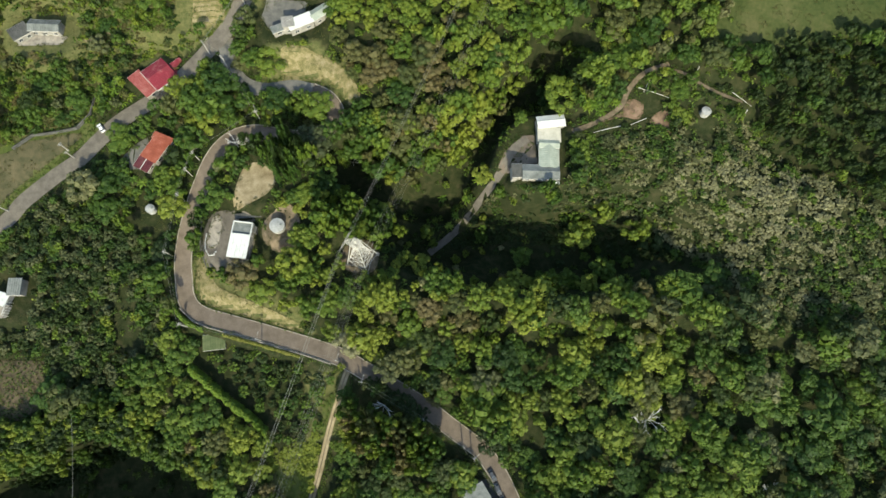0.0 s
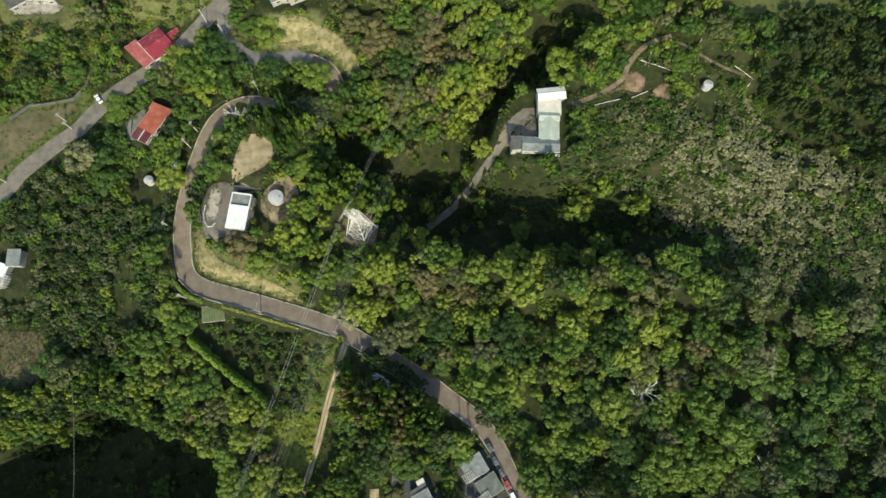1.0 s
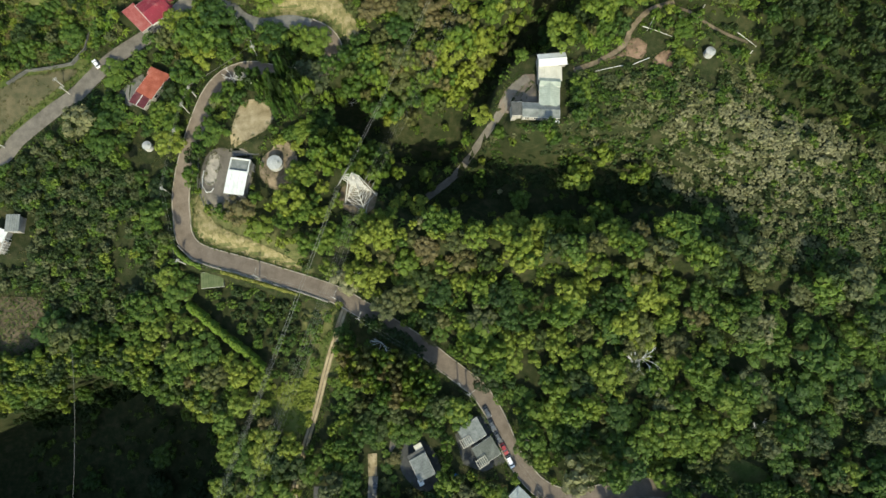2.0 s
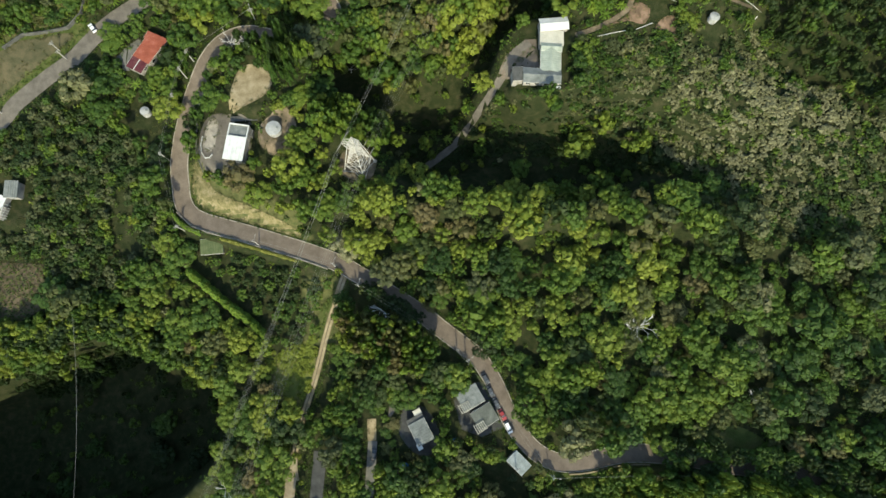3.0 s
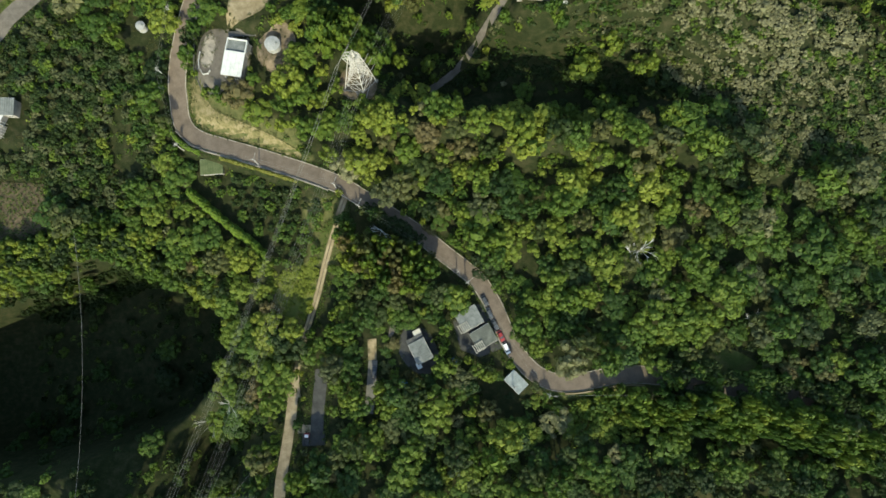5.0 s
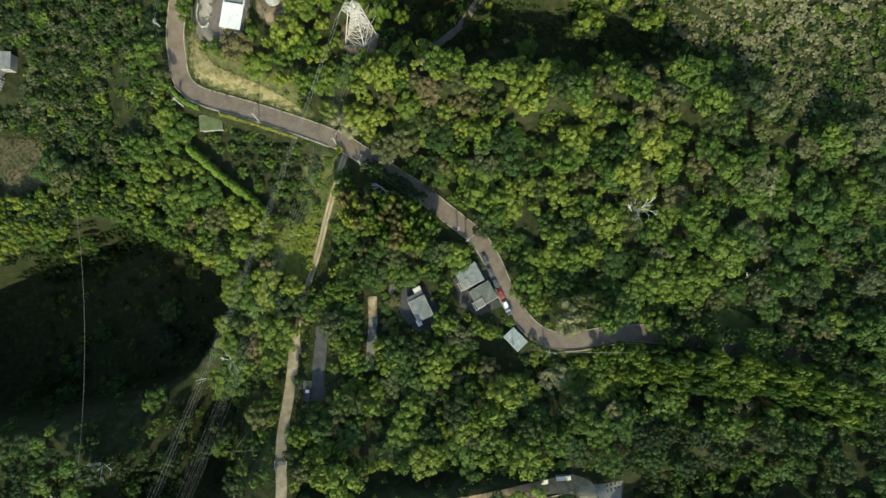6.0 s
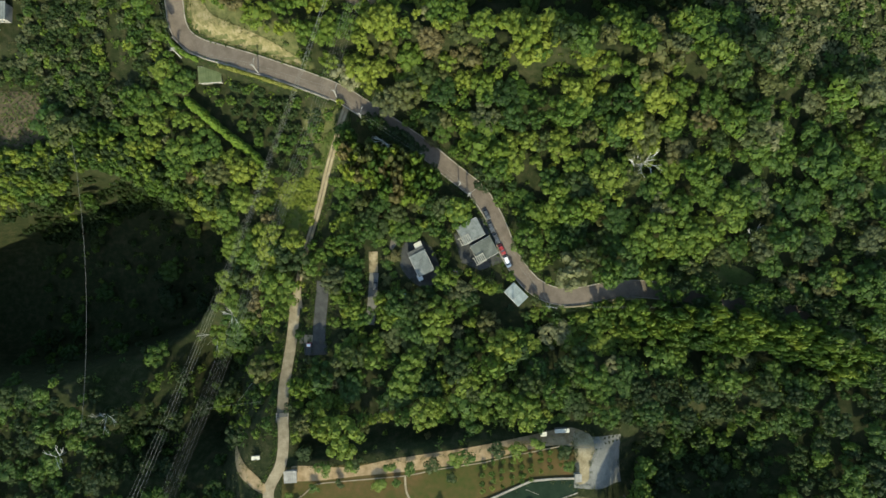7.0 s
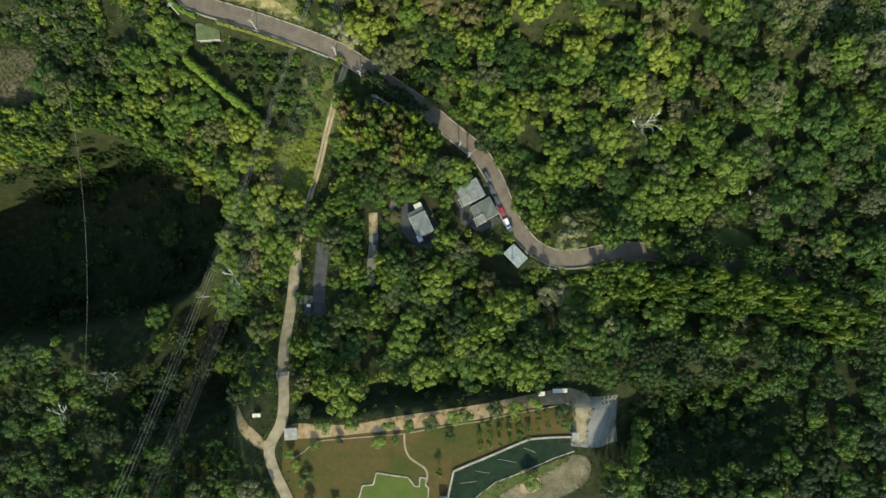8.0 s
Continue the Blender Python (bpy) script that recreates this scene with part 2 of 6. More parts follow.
def smooth_line(points, gap=1.0):
    """A rounded line through plan points, as evenly spaced (x, y)."""
    pts = [Vector(p) for p in points]
    pts = [2 * pts[0] - pts[1], *pts, 2 * pts[-1] - pts[-2]]
    out = []
    for a, b, c, d in zip(pts, pts[1:], pts[2:], pts[3:]):
        n = max(2, int((c - b).length / gap))
        for i in range(n):
            u = i / n
            out.append(0.5 * (2 * b + (c - a) * u + (2 * a - 5 * b + 4 * c - d) * u * u + (3 * b - a - 3 * c + d) * u ** 3))
    return out + [pts[-2]]


MAIN = smooth_line([(196, -92), (180, -80), (164, -70), (145, -67), (120, -63), (98, -60), (82.7, -59.8), (67.5, -63.0), (57.6, -63.1), (49.4, -59.5), (43.7, -53.7), (39.5, -47.7), (36.6, -41.2), (33.7, -34.6), (29.8, -28.0), (25.7, -22.7),
                    (19.6, -18.0), (12.8, -13.0), (6.4, -8.1), (-2.0, -2.6), (-11.1, 2.8), (-20.3, 8.3), (-29.2, 13.2), (-40.4, 17.3), (-51.7, 20.7), (-63.1, 24.1), (-74.8, 27.4), (-84.3, 30.2), (-90.0, 33.4), (-93.2, 38.5), (-94.2, 45.2),
                    (-94.8, 51.5), (-94.4, 57.6), (-92.7, 66.6), (-89.1, 77.7), (-86.2, 85), (-83.0, 92.2), (-78.6, 98.1), (-72.4, 102.0), (-64.8, 103.2), (-54.3, 101.3), (-43.4, 100.9), (-35.2, 104.1), (-32.4, 109.6), (-35.6, 114.8), (-42.2, 117.9)])
LINK = smooth_line([(-41.6, 118), (-50.3, 119.7), (-60.4, 119.0), (-68.6, 121.4), (-73.8, 126.2), (-76.6, 132.6), (-77.6, 141)])
UPPER = smooth_line([(-210, 40), (-174.5, 69), (-164, 79.6), (-152, 89), (-141, 96.4), (-134, 103.5), (-124.4, 112), (-108.5, 120.4), (-94.5, 129.2), (-83.4, 138), (-75, 145.5), (-69, 155), (-56, 180)])
SIDE = smooth_line([(-26.4, 10), (-28.6, 4), (-30.8, -3.3), (-33.1, -10.8), (-35.3, -19.5), (-37.9, -30.7), (-41.1, -42.1), (-43.5, -51.3), (-45.2, -60), (-46.2, -66)])
WIDE = smooth_line([(-46.5, -70), (-46.9, -79.0), (-47.7, -88.2), (-48.9, -102), (-48.4, -112),
                    (-47.2, -121), (-47.8, -131), (-52.0, -140.8), (-50.2, -149), (-44.8, -159.4), (-37, -176)])
DRIVE = smooth_line([(-35.2, -60), (-35.5, -66), (-35.9, -74), (-36.1, -82), (-36.2, -89.5)])
LANE = smooth_line([(-14.6, -56), (-14.9, -64), (-15.6, -77)])
COURT = smooth_line([(44, 96), (38, 91), (33.5, 83.5), (24, 75), (15, 67.3), (6, 60)])
FOOTPATH = smooth_line([(99.8, 123.4), (89.9, 119.8), (83.7, 113.4), (80.5, 107), (71.8, 101.4), (61, 97)])
TRACK = smooth_line([(99, 121), (106, 119.5), (115, 114.8), (130, 109.6)])
# line, half width, material, name
WAYS = [(MAIN, 3.3), (LINK, 3.2), (UPPER, 3.7), (SIDE, 1.4), (WIDE, 2.2), (DRIVE, 2.6), (LANE, 1.9), (COURT, 1.7), (FOOTPATH, 0.9), (TRACK, 0.7)]
# level pads for buildings and yards: x, y, radius, height over the slope
PADS = [(-109, 127, 14, 0), (-106.5, 96.5, 10, 0), (-70, 60, 13, 0), (-63, 80, 9, 0), (50, 90, 16, 0), (-54.7, 64.1, 5, 0), (26, -43, 14, 0), (4, -51.5, 8, 0), (42, -63, 6, 0),
        (-167, 40, 10, 0), (-155, 147, 13, 0), (-50, 144, 12, 0), (-81, 20.5, 5, -1.5), (-108.2, 74.3, 3, 0), (115.4, 106.4, 3, 0), (-22.5, 53, 6, 0)]
way_tree, way_info = KDTree(sum(len(w) for w, _ in WAYS)), []
for line, half in WAYS:
    zs = [height(*p) for p in line]
    zs = [sum(zs[max(0, i - 6):i + 7]) / len(zs[max(0, i - 6):i + 7]) for i in range(len(zs))]
    for p, z in zip(line, zs):
        way_tree.insert((p[0], p[1], 0), len(way_info))
        way_info.append((z, half))
way_tree.balance()
pad_tree_z = [height(x, y) + dz for x, y, r, dz in PADS]


def ground(x, y):
    """The finished ground: the hillside cut and filled for ways and pads."""
    h = height(x, y)
    for (px, py, r, _), pz in zip(PADS, pad_tree_z):
        d = math.hypot(x - px, y - py)
        if d < r + 5:
            h += (pz - h) * step(r + 5, r, d)
    _, i, d = way_tree.find((x, y, 0))
    z, half = way_info[i]
    if d < half + 5.5:
        h += (z - h) * step(half + 5.5, half + 1.7, d)
    return h


def way_distance(x, y):
    """Metres from the edge of the nearest way (negative on it)."""
    _, i, d = way_tree.find((x, y, 0))
    return d - way_info[i][1]


def mesh_of(name, verts, faces, mats, smooth=False):
    me = bpy.data.meshes.new(name)
    me.from_pydata(verts, [], faces)
    for m in mats:
        me.materials.append(m)
    if smooth:
        me.polygons.foreach_set("use_smooth", [True] * len(me.polygons))
    me.update()
    return me


def axis(lo, hi, gap):
    inner = list(np.arange(lo, hi + 0.1, gap))
    far = [6, 16, 40, 90, 180, 350, 700, 1400, 2600]
    return [lo - f for f in reversed(far)] + inner + [hi + f for f in far]


def inside(x, y, poly):
    hit, n = False, len(poly)
    for i in range(n):
        (x0, y0), (x1, y1) = poly[i - 1], poly[i]
        if (y0 > y) != (y1 > y) and x < (x1 - x0) * (y - y0) / (y1 - y0) + x0:
            hit = not hit
    return hit


SCRUB = [(-205, 175), (-60, 175), (-62, 150), (-80, 142), (-100, 136), (-126, 132), (-136, 112), (-160, 106), (-205, 100)]
MEADOWS = [SCRUB, [(-64, 120), (-40, 122), (-26, 112), (-24, 124), (-40, 136), (-62, 134)], [(-94, 50), (-86, 34), (-62, 28), (-40, 22), (-44, 34), (-70, 42), (-84, 56)],
           [(-44, 8), (-26, 8), (-30, -22), (-42, -16)], [(52, -64), (100, -60), (96, -76), (56, -76)], [(-53, -22), (-39, -15), (-36, -28), (-41, -41), (-51, -43), (-58, -30), (-66, -21)]]
gx, gy = axis(-215, 225, 2.0), axis(-195, 205, 2.0)
gv = [(x, y, ground(x, y)) for y in gy for x in gx]
gf = [(j * len(gx) + i, j * len(gx) + i + 1, (j + 1) * len(gx) + i + 1, (j + 1) * len(gx) + i) for j in range(len(gy) - 1) for i in range(len(gx) - 1)]
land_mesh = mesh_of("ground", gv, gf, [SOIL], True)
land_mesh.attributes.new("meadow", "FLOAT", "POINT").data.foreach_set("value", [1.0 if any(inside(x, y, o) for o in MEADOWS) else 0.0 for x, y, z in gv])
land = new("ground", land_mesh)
tagged(land, "dark soil and leaf litter of a steep wooded hillside, shade in its colour", "ground", kind="structure")


def strip(name, line, lo, hi, lift, mat, label, category="road", thick=0.0):
    """A ribbon along a way, from lo to hi metres right of its middle line, following the ground."""
    v, f = [], []
    n = len(line)
    for i, p in enumerate(line):
        a, b = line[max(0, i - 1)], line[min(n - 1, i + 1)]
        t = (b - a).normalized()
        r = Vector((t.y, -t.x))
        z = ground(p.x, p.y) + lift
        k = 3
        for j in range(k):
            o = lo + (hi - lo) * j / (k - 1)
            q = p + r * o
            v.append((q.x, q.y, z + 0.02 * (1 - abs(2 * j / (k - 1) - 1))))
        if thick:
            for o in (lo, hi):
                q = p + r * o
                v.append((q.x, q.y, z - thick))
    k = 5 if thick else 3
    for i in range(n - 1):
        a, b = i * k, (i + 1) * k
        f += [(a, a + 1, b + 1, b), (a + 1, a + 2, b + 2, b + 1)]
        if thick:
            f += [(a + 3, a, b, b + 3), (a + 2, a + 4, b + 4, b + 2)]
    ob = new(name, mesh_of(name, v, f, [mat], True))
    return tagged(ob, label, category, kind="structure")


strip("road", MAIN, -3.2, 3.2, 0.14, ASPHALT, "worn brownish asphalt mountain road winding down the slope")
strip("road", LINK, -3.1, 3.1, 0.24, OLD_ASPHALT, "grey asphalt road climbing from the hairpin to the upper road")
strip("road", UPPER, -3.6, 3.6, 0.20, WORN, "grey-brown old asphalt road along the upper slope")
strip("road", SIDE, -1.3, 1.3, 0.20, DIRT, "narrow rutted earth track running downhill")
for lo, hi in ((-1.15, -0.2), (0.25, 1.1)):
    strip("road", SIDE, lo, hi, 0.23, SAND, "pale wheel rut of the narrow earth track", "track")
strip("road", WIDE, -2.1, 2.1, 0.20, PALESAND, "pale sandy concrete track running downhill to the park")
strip("road", DRIVE, -2.5, 2.5, 0.15, SHADE_TAR, "dark asphalt drive beside the track, darkened further for tree shade")
strip("road", LANE, -1.8, 1.8, 0.15, OLD_ASPHALT, "short grey parking lane among trees")
# whole driveway in a darker surface, in place of shade on its lower half
strip("road", COURT, -1.6, 1.6, 0.15, WORN, "worn concrete driveway to the long building, darker tone for shade")
strip("pavement", FOOTPATH, -1.0, 1.0, 0.22, DIRT, "bare earth footpath across the upper slope", "path")
strip("pavement", TRACK, -0.7, 0.7, 0.22, DIRT, "stony washed-out footpath on the upper slope", "path")
for lo, hi in ((-3.55, -3.2), (3.2, 3.55)):
    strip("kerb", MAIN, lo, hi, 0.28, CONCRETE, "pale concrete kerb and gutter along the mountain road", "kerb", 0.5)


EDGES = []


def patch(name, outline, lift, mat, label, category, gap=2.0):
    """A piece of surface with a plan outline, draped over the ground."""
    bm = bmesh.new()
    pts = [Vector(p) for p in outline]
    if category in ("bank", "field", "yard", "lawn"):
        EDGES.append(pts)
    f = bm.faces.new([bm.verts.new((p[0], p[1], 0)) for p in pts])
    for ax in (0, 1):
        lo, hi = min(p[ax] for p in pts), max(p[ax] for p in pts)
        for k in range(1, int((hi - lo) / gap) + 1):
            co = [0, 0, 0]
            co[ax] = lo + k * gap
            no = [0, 0, 0]
            no[ax] = 1
            bmesh.ops.bisect_plane(bm, geom=bm.verts[:] + bm.edges[:] + bm.faces[:], plane_co=co, plane_no=no)
    for v in bm.verts:
        v.co.z = ground(v.co.x, v.co.y) + lift
    me = bpy.data.meshes.new(name)
    bm.normal_update()
    for face in bm.faces:
        if face.normal.z < 0:
            face.normal_flip()
        face.smooth = True
    bm.to_mesh(me)
    bm.free()
    me.materials.append(mat)
    return tagged(new(name, me), label, category, kind="structure")


def round_outline(points, gap=2.0):
    """A closed rounded outline through plan points."""
    pts = [Vector(p) for p in points]
    out, n = [], len(pts)
    for i in range(n):
        a, b, c, d = pts[i - 1], pts[i], pts[(i + 1) % n], pts[(i + 2) % n]
        m = max(2, int((c - b).length / gap))
        for k in range(m):
            u = k / m
            out.append(0.5 * (2 * b + (c - a) * u + (2 * a - 5 * b + 4 * c - d) * u * u + (3 * b - a - 3 * c + d) * u ** 3))
    return out

# ---- leaves ----
def ball(fine):
    bm = bmesh.new()
    bmesh.ops.create_icosphere(bm, subdivisions=fine, radius=1.0)
    tris = np.array([[v.co[:] for v in f.verts] for f in bm.faces])
    bm.free()
    return tris


BALLS = {0: ball(1), 1: ball(2)}


def crown_shape(rng, lumps, leaves, size, leaf, dome=0.75, spread=1.0, fine=1, rough=0.16):
    """One crown of radius 1, its base at z 0: bulging boughs on a dome, each a ragged ball of leaf faces, with loose sprays standing out of it."""
    quads, tris, spots = [], [], []
    uneven = rng.uniform(0.72, 1.1, 7)
    for k in range(lumps * 12):
        if len(spots) == lumps:
            break
        a, r = rng.uniform(0, 2 * math.pi), math.sqrt(rng.uniform(0.0, 1.0)) * 0.82 * spread
        r *= uneven[int(a / (2 * math.pi) * 7) % 7]
        s = (size[0] + (size[1] - size[0]) * rng.beta(1.2, 1.6)) * (1.1 - 0.3 * r)
        x, y = r * math.cos(a), r * math.sin(a)
        if any((x - u) ** 2 + (y - v) ** 2 < (0.62 * (s + w)) ** 2 for u, v, _, w in spots):
            continue
        spots.append((x, y, r, s))
    for x, y, r, s in spots:
        top = dome * math.sqrt(max(0.05, 1.0 - 0.95 * r * r)) * rng.uniform(0.66, 1.05)
        c = np.array([x, y, 0.1 + top])
        q = Matrix.Rotation(rng.uniform(0, 6.28), 3, "Z") @ Matrix.Rotation(rng.uniform(0, 6.28), 3, "X")
        b = BALLS[fine] @ np.array(q).T
        b = b[b.mean(axis=1)[:, 2] > -0.12]
        mid = b.mean(axis=1, keepdims=True)
        b = mid + (b - mid) * rng.uniform(0.95, 1.35, (len(b), 1, 1))
        b = b * (1 + rough * rng.normal(0, 1, (len(b), 1, 1))) + rng.normal(0, rough * 0.55, b.shape)
        tris.append(c + b * s * np.array([1.0, 1.0, 0.85]))
        for j in range(leaves):
            d = rng.normal(0, 1, 3)
            d /= np.linalg.norm(d)
            d[2] = abs(d[2])
            p = c + d * s * np.array([1, 1, 0.85]) * rng.uniform(0.95, 1.28)
            nrm = d + rng.normal(0, 0.5, 3) + np.array([0, 0, 0.2])
            nrm /= np.linalg.norm(nrm)
            u = np.cross(nrm, rng.normal(0, 1, 3))
            u /= np.linalg.norm(u)
            v = np.cross(nrm, u)
            e = leaf * rng.uniform(0.6, 1.4)
            quads.append([p - e * u, p - 0.6 * e * v, p + e * u * 1.1 + nrm * e * 0.2, p + 0.6 * e * v])
    return np.array(quads), np.concatenate(tris)


def leaf_mesh(name, quads, tris, tints, tri_tints, mat):
    """One mesh of leaf quads and core triangles, with a tint for each face."""
    nq, nt = len(quads), len(tris)
    co = np.concatenate([quads.reshape(-1, 3), tris.reshape(-1, 3)]).astype(np.float32)
    me = bpy.data.meshes.new(name)
    me.vertices.add(len(co))
    me.vertices.foreach_set("co", co.ravel())
    me.loops.add(4 * nq + 3 * nt)
    me.loops.foreach_set("vertex_index", np.arange(4 * nq + 3 * nt, dtype=np.int32))
    me.polygons.add(nq + nt)
    me.polygons.foreach_set("loop_start", np.concatenate([np.arange(nq) * 4, 4 * nq + np.arange(nt) * 3]).astype(np.int32))
    at = me.attributes.new("tint", "FLOAT", "FACE")
    at.data.foreach_set("value", np.concatenate([tints, tri_tints]).astype(np.float32))
    me.materials.append(mat)
    me.update(calc_edges=True)
    return me


shapes = np.random.default_rng(7)
GRAND = [crown_shape(shapes, 14, 8, (0.17, 0.36), 0.055) for _ in range(14)]
BROAD = [crown_shape(shapes, 12, 6, (0.19, 0.38), 0.060) for _ in range(12)]
MID = [crown_shape(shapes, 7, 6, (0.24, 0.48), 0.085) for _ in range(12)]
WALL = [crown_shape(shapes, 9, 6, (0.22, 0.42), 0.075, dome=0.85) for _ in range(10)]
TUFT = [crown_shape(shapes, 7, 12, (0.22, 0.42), 0.15, dome=0.6, spread=1.15, fine=0, rough=0.3) for _ in range(7)]
SMALL = [crown_shape(shapes, 7, 7, (0.26, 0.48), 0.13, fine=0, rough=0.22) for _ in range(9)]
ROUND = [crown_shape(shapes, 9, 12, (0.36, 0.56), 0.10, spread=0.72) for _ in range(7)]
LOW = [crown_shape(shapes, 3, 8, (0.35, 0.6), 0.24, dome=0.5, fine=0, rough=0.3) for _ in range(6)]


def put(shape, x, y, z, r, h, turn):
    """A crown's clumps moved to their place, r wide and h high."""
    c, s = math.cos(turn), math.sin(turn)
    m = np.array([[c * r, -s * r, 0], [s * r, c * r, 0], [0, 0, h]])
    return shape @ m.T + np.array([x, y, z])




def frond_plant(rng, n, length, droop, width):
    """Long arching leaves from one stem, as quads: banana, palm or cane."""
    quads = []
    for k in range(n):
        a = 2 * math.pi * k / n + rng.uniform(-0.3, 0.3)
        l = length * rng.uniform(0.75, 1.1)
        rise = rng.uniform(0.5, 1.0)
        d, side = np.array([math.cos(a), math.sin(a), 0]), np.array([-math.sin(a), math.cos(a), 0])
        pts = [np.array([0, 0, 0]) + d * l * u + np.array([0, 0, l * (rise * u - droop * u * u)]) for u in (0.05, 0.35, 0.7, 1.0)]
        for (p, w0), (q, w1) in zip(zip(pts, (0.3, 1.0, 0.9)), zip(pts[1:], (1.0, 0.9, 0.15))):
            quads.append([p - side * width * w0, p + side * width * w0, q + side * width * w1, q - side * width * w1])
    return np.array(quads)

# ---- things: helpers ----
def part(name, bm, mat, parent=None, label="", smooth=False):
    """One mesh object from a bmesh, under a thing or a part."""
    me = bpy.data.meshes.new(name)
    bmesh.ops.recalc_face_normals(bm, faces=bm.faces)
    if smooth:
        for f in bm.faces:
            f.smooth = True
    bm.to_mesh(me)
    bm.free()
    for m in (mat if isinstance(mat, (list, tuple)) else [mat]):
        me.materials.append(m)
    ob = new(name, me)
    ob.parent = parent
    return tagged(ob, label)


def box(bm, cx, cy, cz, sx, sy, sz, turn=0.0, bevel=0.0):
    """A box by its middle and size, with softened edges."""
    g = bmesh.ops.create_cube(bm, size=1.0, matrix=pose(cx, cy, cz, 0, 0, turn) @ Matrix.Diagonal((sx, sy, sz, 1)))
    if bevel:
        edges = list({e for v in g["verts"] for e in v.link_edges})
        bmesh.ops.bevel(bm, geom=edges, offset=bevel, segments=1, affect="EDGES")
    return bm


def boxed(*a, **k):
    return box(bmesh.new(), *a, **k)


def tube(bm, a, b, r0, r1=None, n=8, cap=True):
    """A round bar from a to b."""
    a, b = Vector(a), Vector(b)
    q = (b - a).to_track_quat("Z", "Y").to_matrix()
    rings = []
    for p, r in ((a, r0), (b, r0 if r1 is None else r1)):
        rings.append([bm.verts.new(p + q @ Vector((r * math.cos(2 * math.pi * k / n), r * math.sin(2 * math.pi * k / n), 0))) for k in range(n)])
    for k in range(n):
        bm.faces.new((rings[0][k], rings[0][(k + 1) % n], rings[1][(k + 1) % n], rings[1][k]))
    if cap:
        bm.faces.new(list(reversed(rings[0])))
        bm.faces.new(rings[1])
    return bm


def thing(name, x, y, z, turn, label, category, group=""):
    ob = new(name)
    ob.matrix_world = pose(x, y, z, 0, 0, turn)
    return tagged(ob, label, category, group)


def slope_roof(bm, l, w, z, rise, kind, over=0.35, thick=0.12, ribs=0.9):
    """A sheet roof over l by w at eave height z: gable (ridge along l), lean (falls to -y) or flat, with raised seams."""
    hl, hw = l / 2 + over, w / 2 + over

    n = max(1, int(2 * hl / ribs))
    prof = [(-hl, 0.0)]
    for k in range(1, n):
        x = -hl + 2 * hl * k / n
        prof += [(x - 0.08, 0.0), (x - 0.05, 0.08), (x + 0.05, 0.08), (x + 0.08, 0.0)]
    prof.append((hl, 0.0))
    lines = {"gable": [(-hw, z), (0, z + rise), (hw, z)], "lean": [(-hw, z), (hw, z + rise)], "flat": [(-hw, z + 0.1), (hw, z + 0.14)]}[kind]
    up = [[bm.verts.new((x, y, zz + dz)) for x, dz in prof] for y, zz in lines]
    down = [[bm.verts.new((x, y, zz - thick)) for x, dz in prof] for y, zz in lines]
    for g, flip in ((up, False), (down, True)):
        for r0, r1 in zip(g, g[1:]):
            for i in range(len(prof) - 1):
                f = (r0[i], r0[i + 1], r1[i + 1], r1[i])
                bm.faces.new(tuple(reversed(f)) if flip else f)
    for r0, r1 in ((up[0], down[0]), (down[-1], up[-1])):
        for i in range(len(prof) - 1):
            bm.faces.new((r1[i], r1[i + 1], r0[i + 1], r0[i]))
    for i in (0, -1):
        for k in range(len(lines) - 1):
            bm.faces.new((up[k][i], up[k + 1][i], down[k + 1][i], down[k][i]))
    return bm


def window(parent, x, y, z, turn, w, h, name="window"):
    """A framed window on a wall: frame, two panes and a sill."""
    m = pose(x, y, z, 0, 0, turn)
    bm = bmesh.new()
    for cx, cz, sx, sz in ((0, h / 2, w + 0.12, 0.08), (0, -h / 2, w + 0.12, 0.08), (-w / 2, 0, 0.08, h), (w / 2, 0, 0.08, h), (0, 0, 0.05, h)):
        box(bm, cx, -0.03, cz, sx, 0.09, sz)
    bm.transform(m)
    f = part(name, bm, WHITE, parent)
    for s in (-1, 1):
        bm = boxed(s * w / 4, -0.012, 0, w / 2 - 0.07, 0.02, h - 0.06)
        bm.transform(m)
        part("pane", bm, GLASS, f)
    bm = boxed(0, -0.09, -h / 2 - 0.06, w + 0.3, 0.2, 0.06)
    bm.transform(m)
    part("sill", bm, CONCRETE, f)


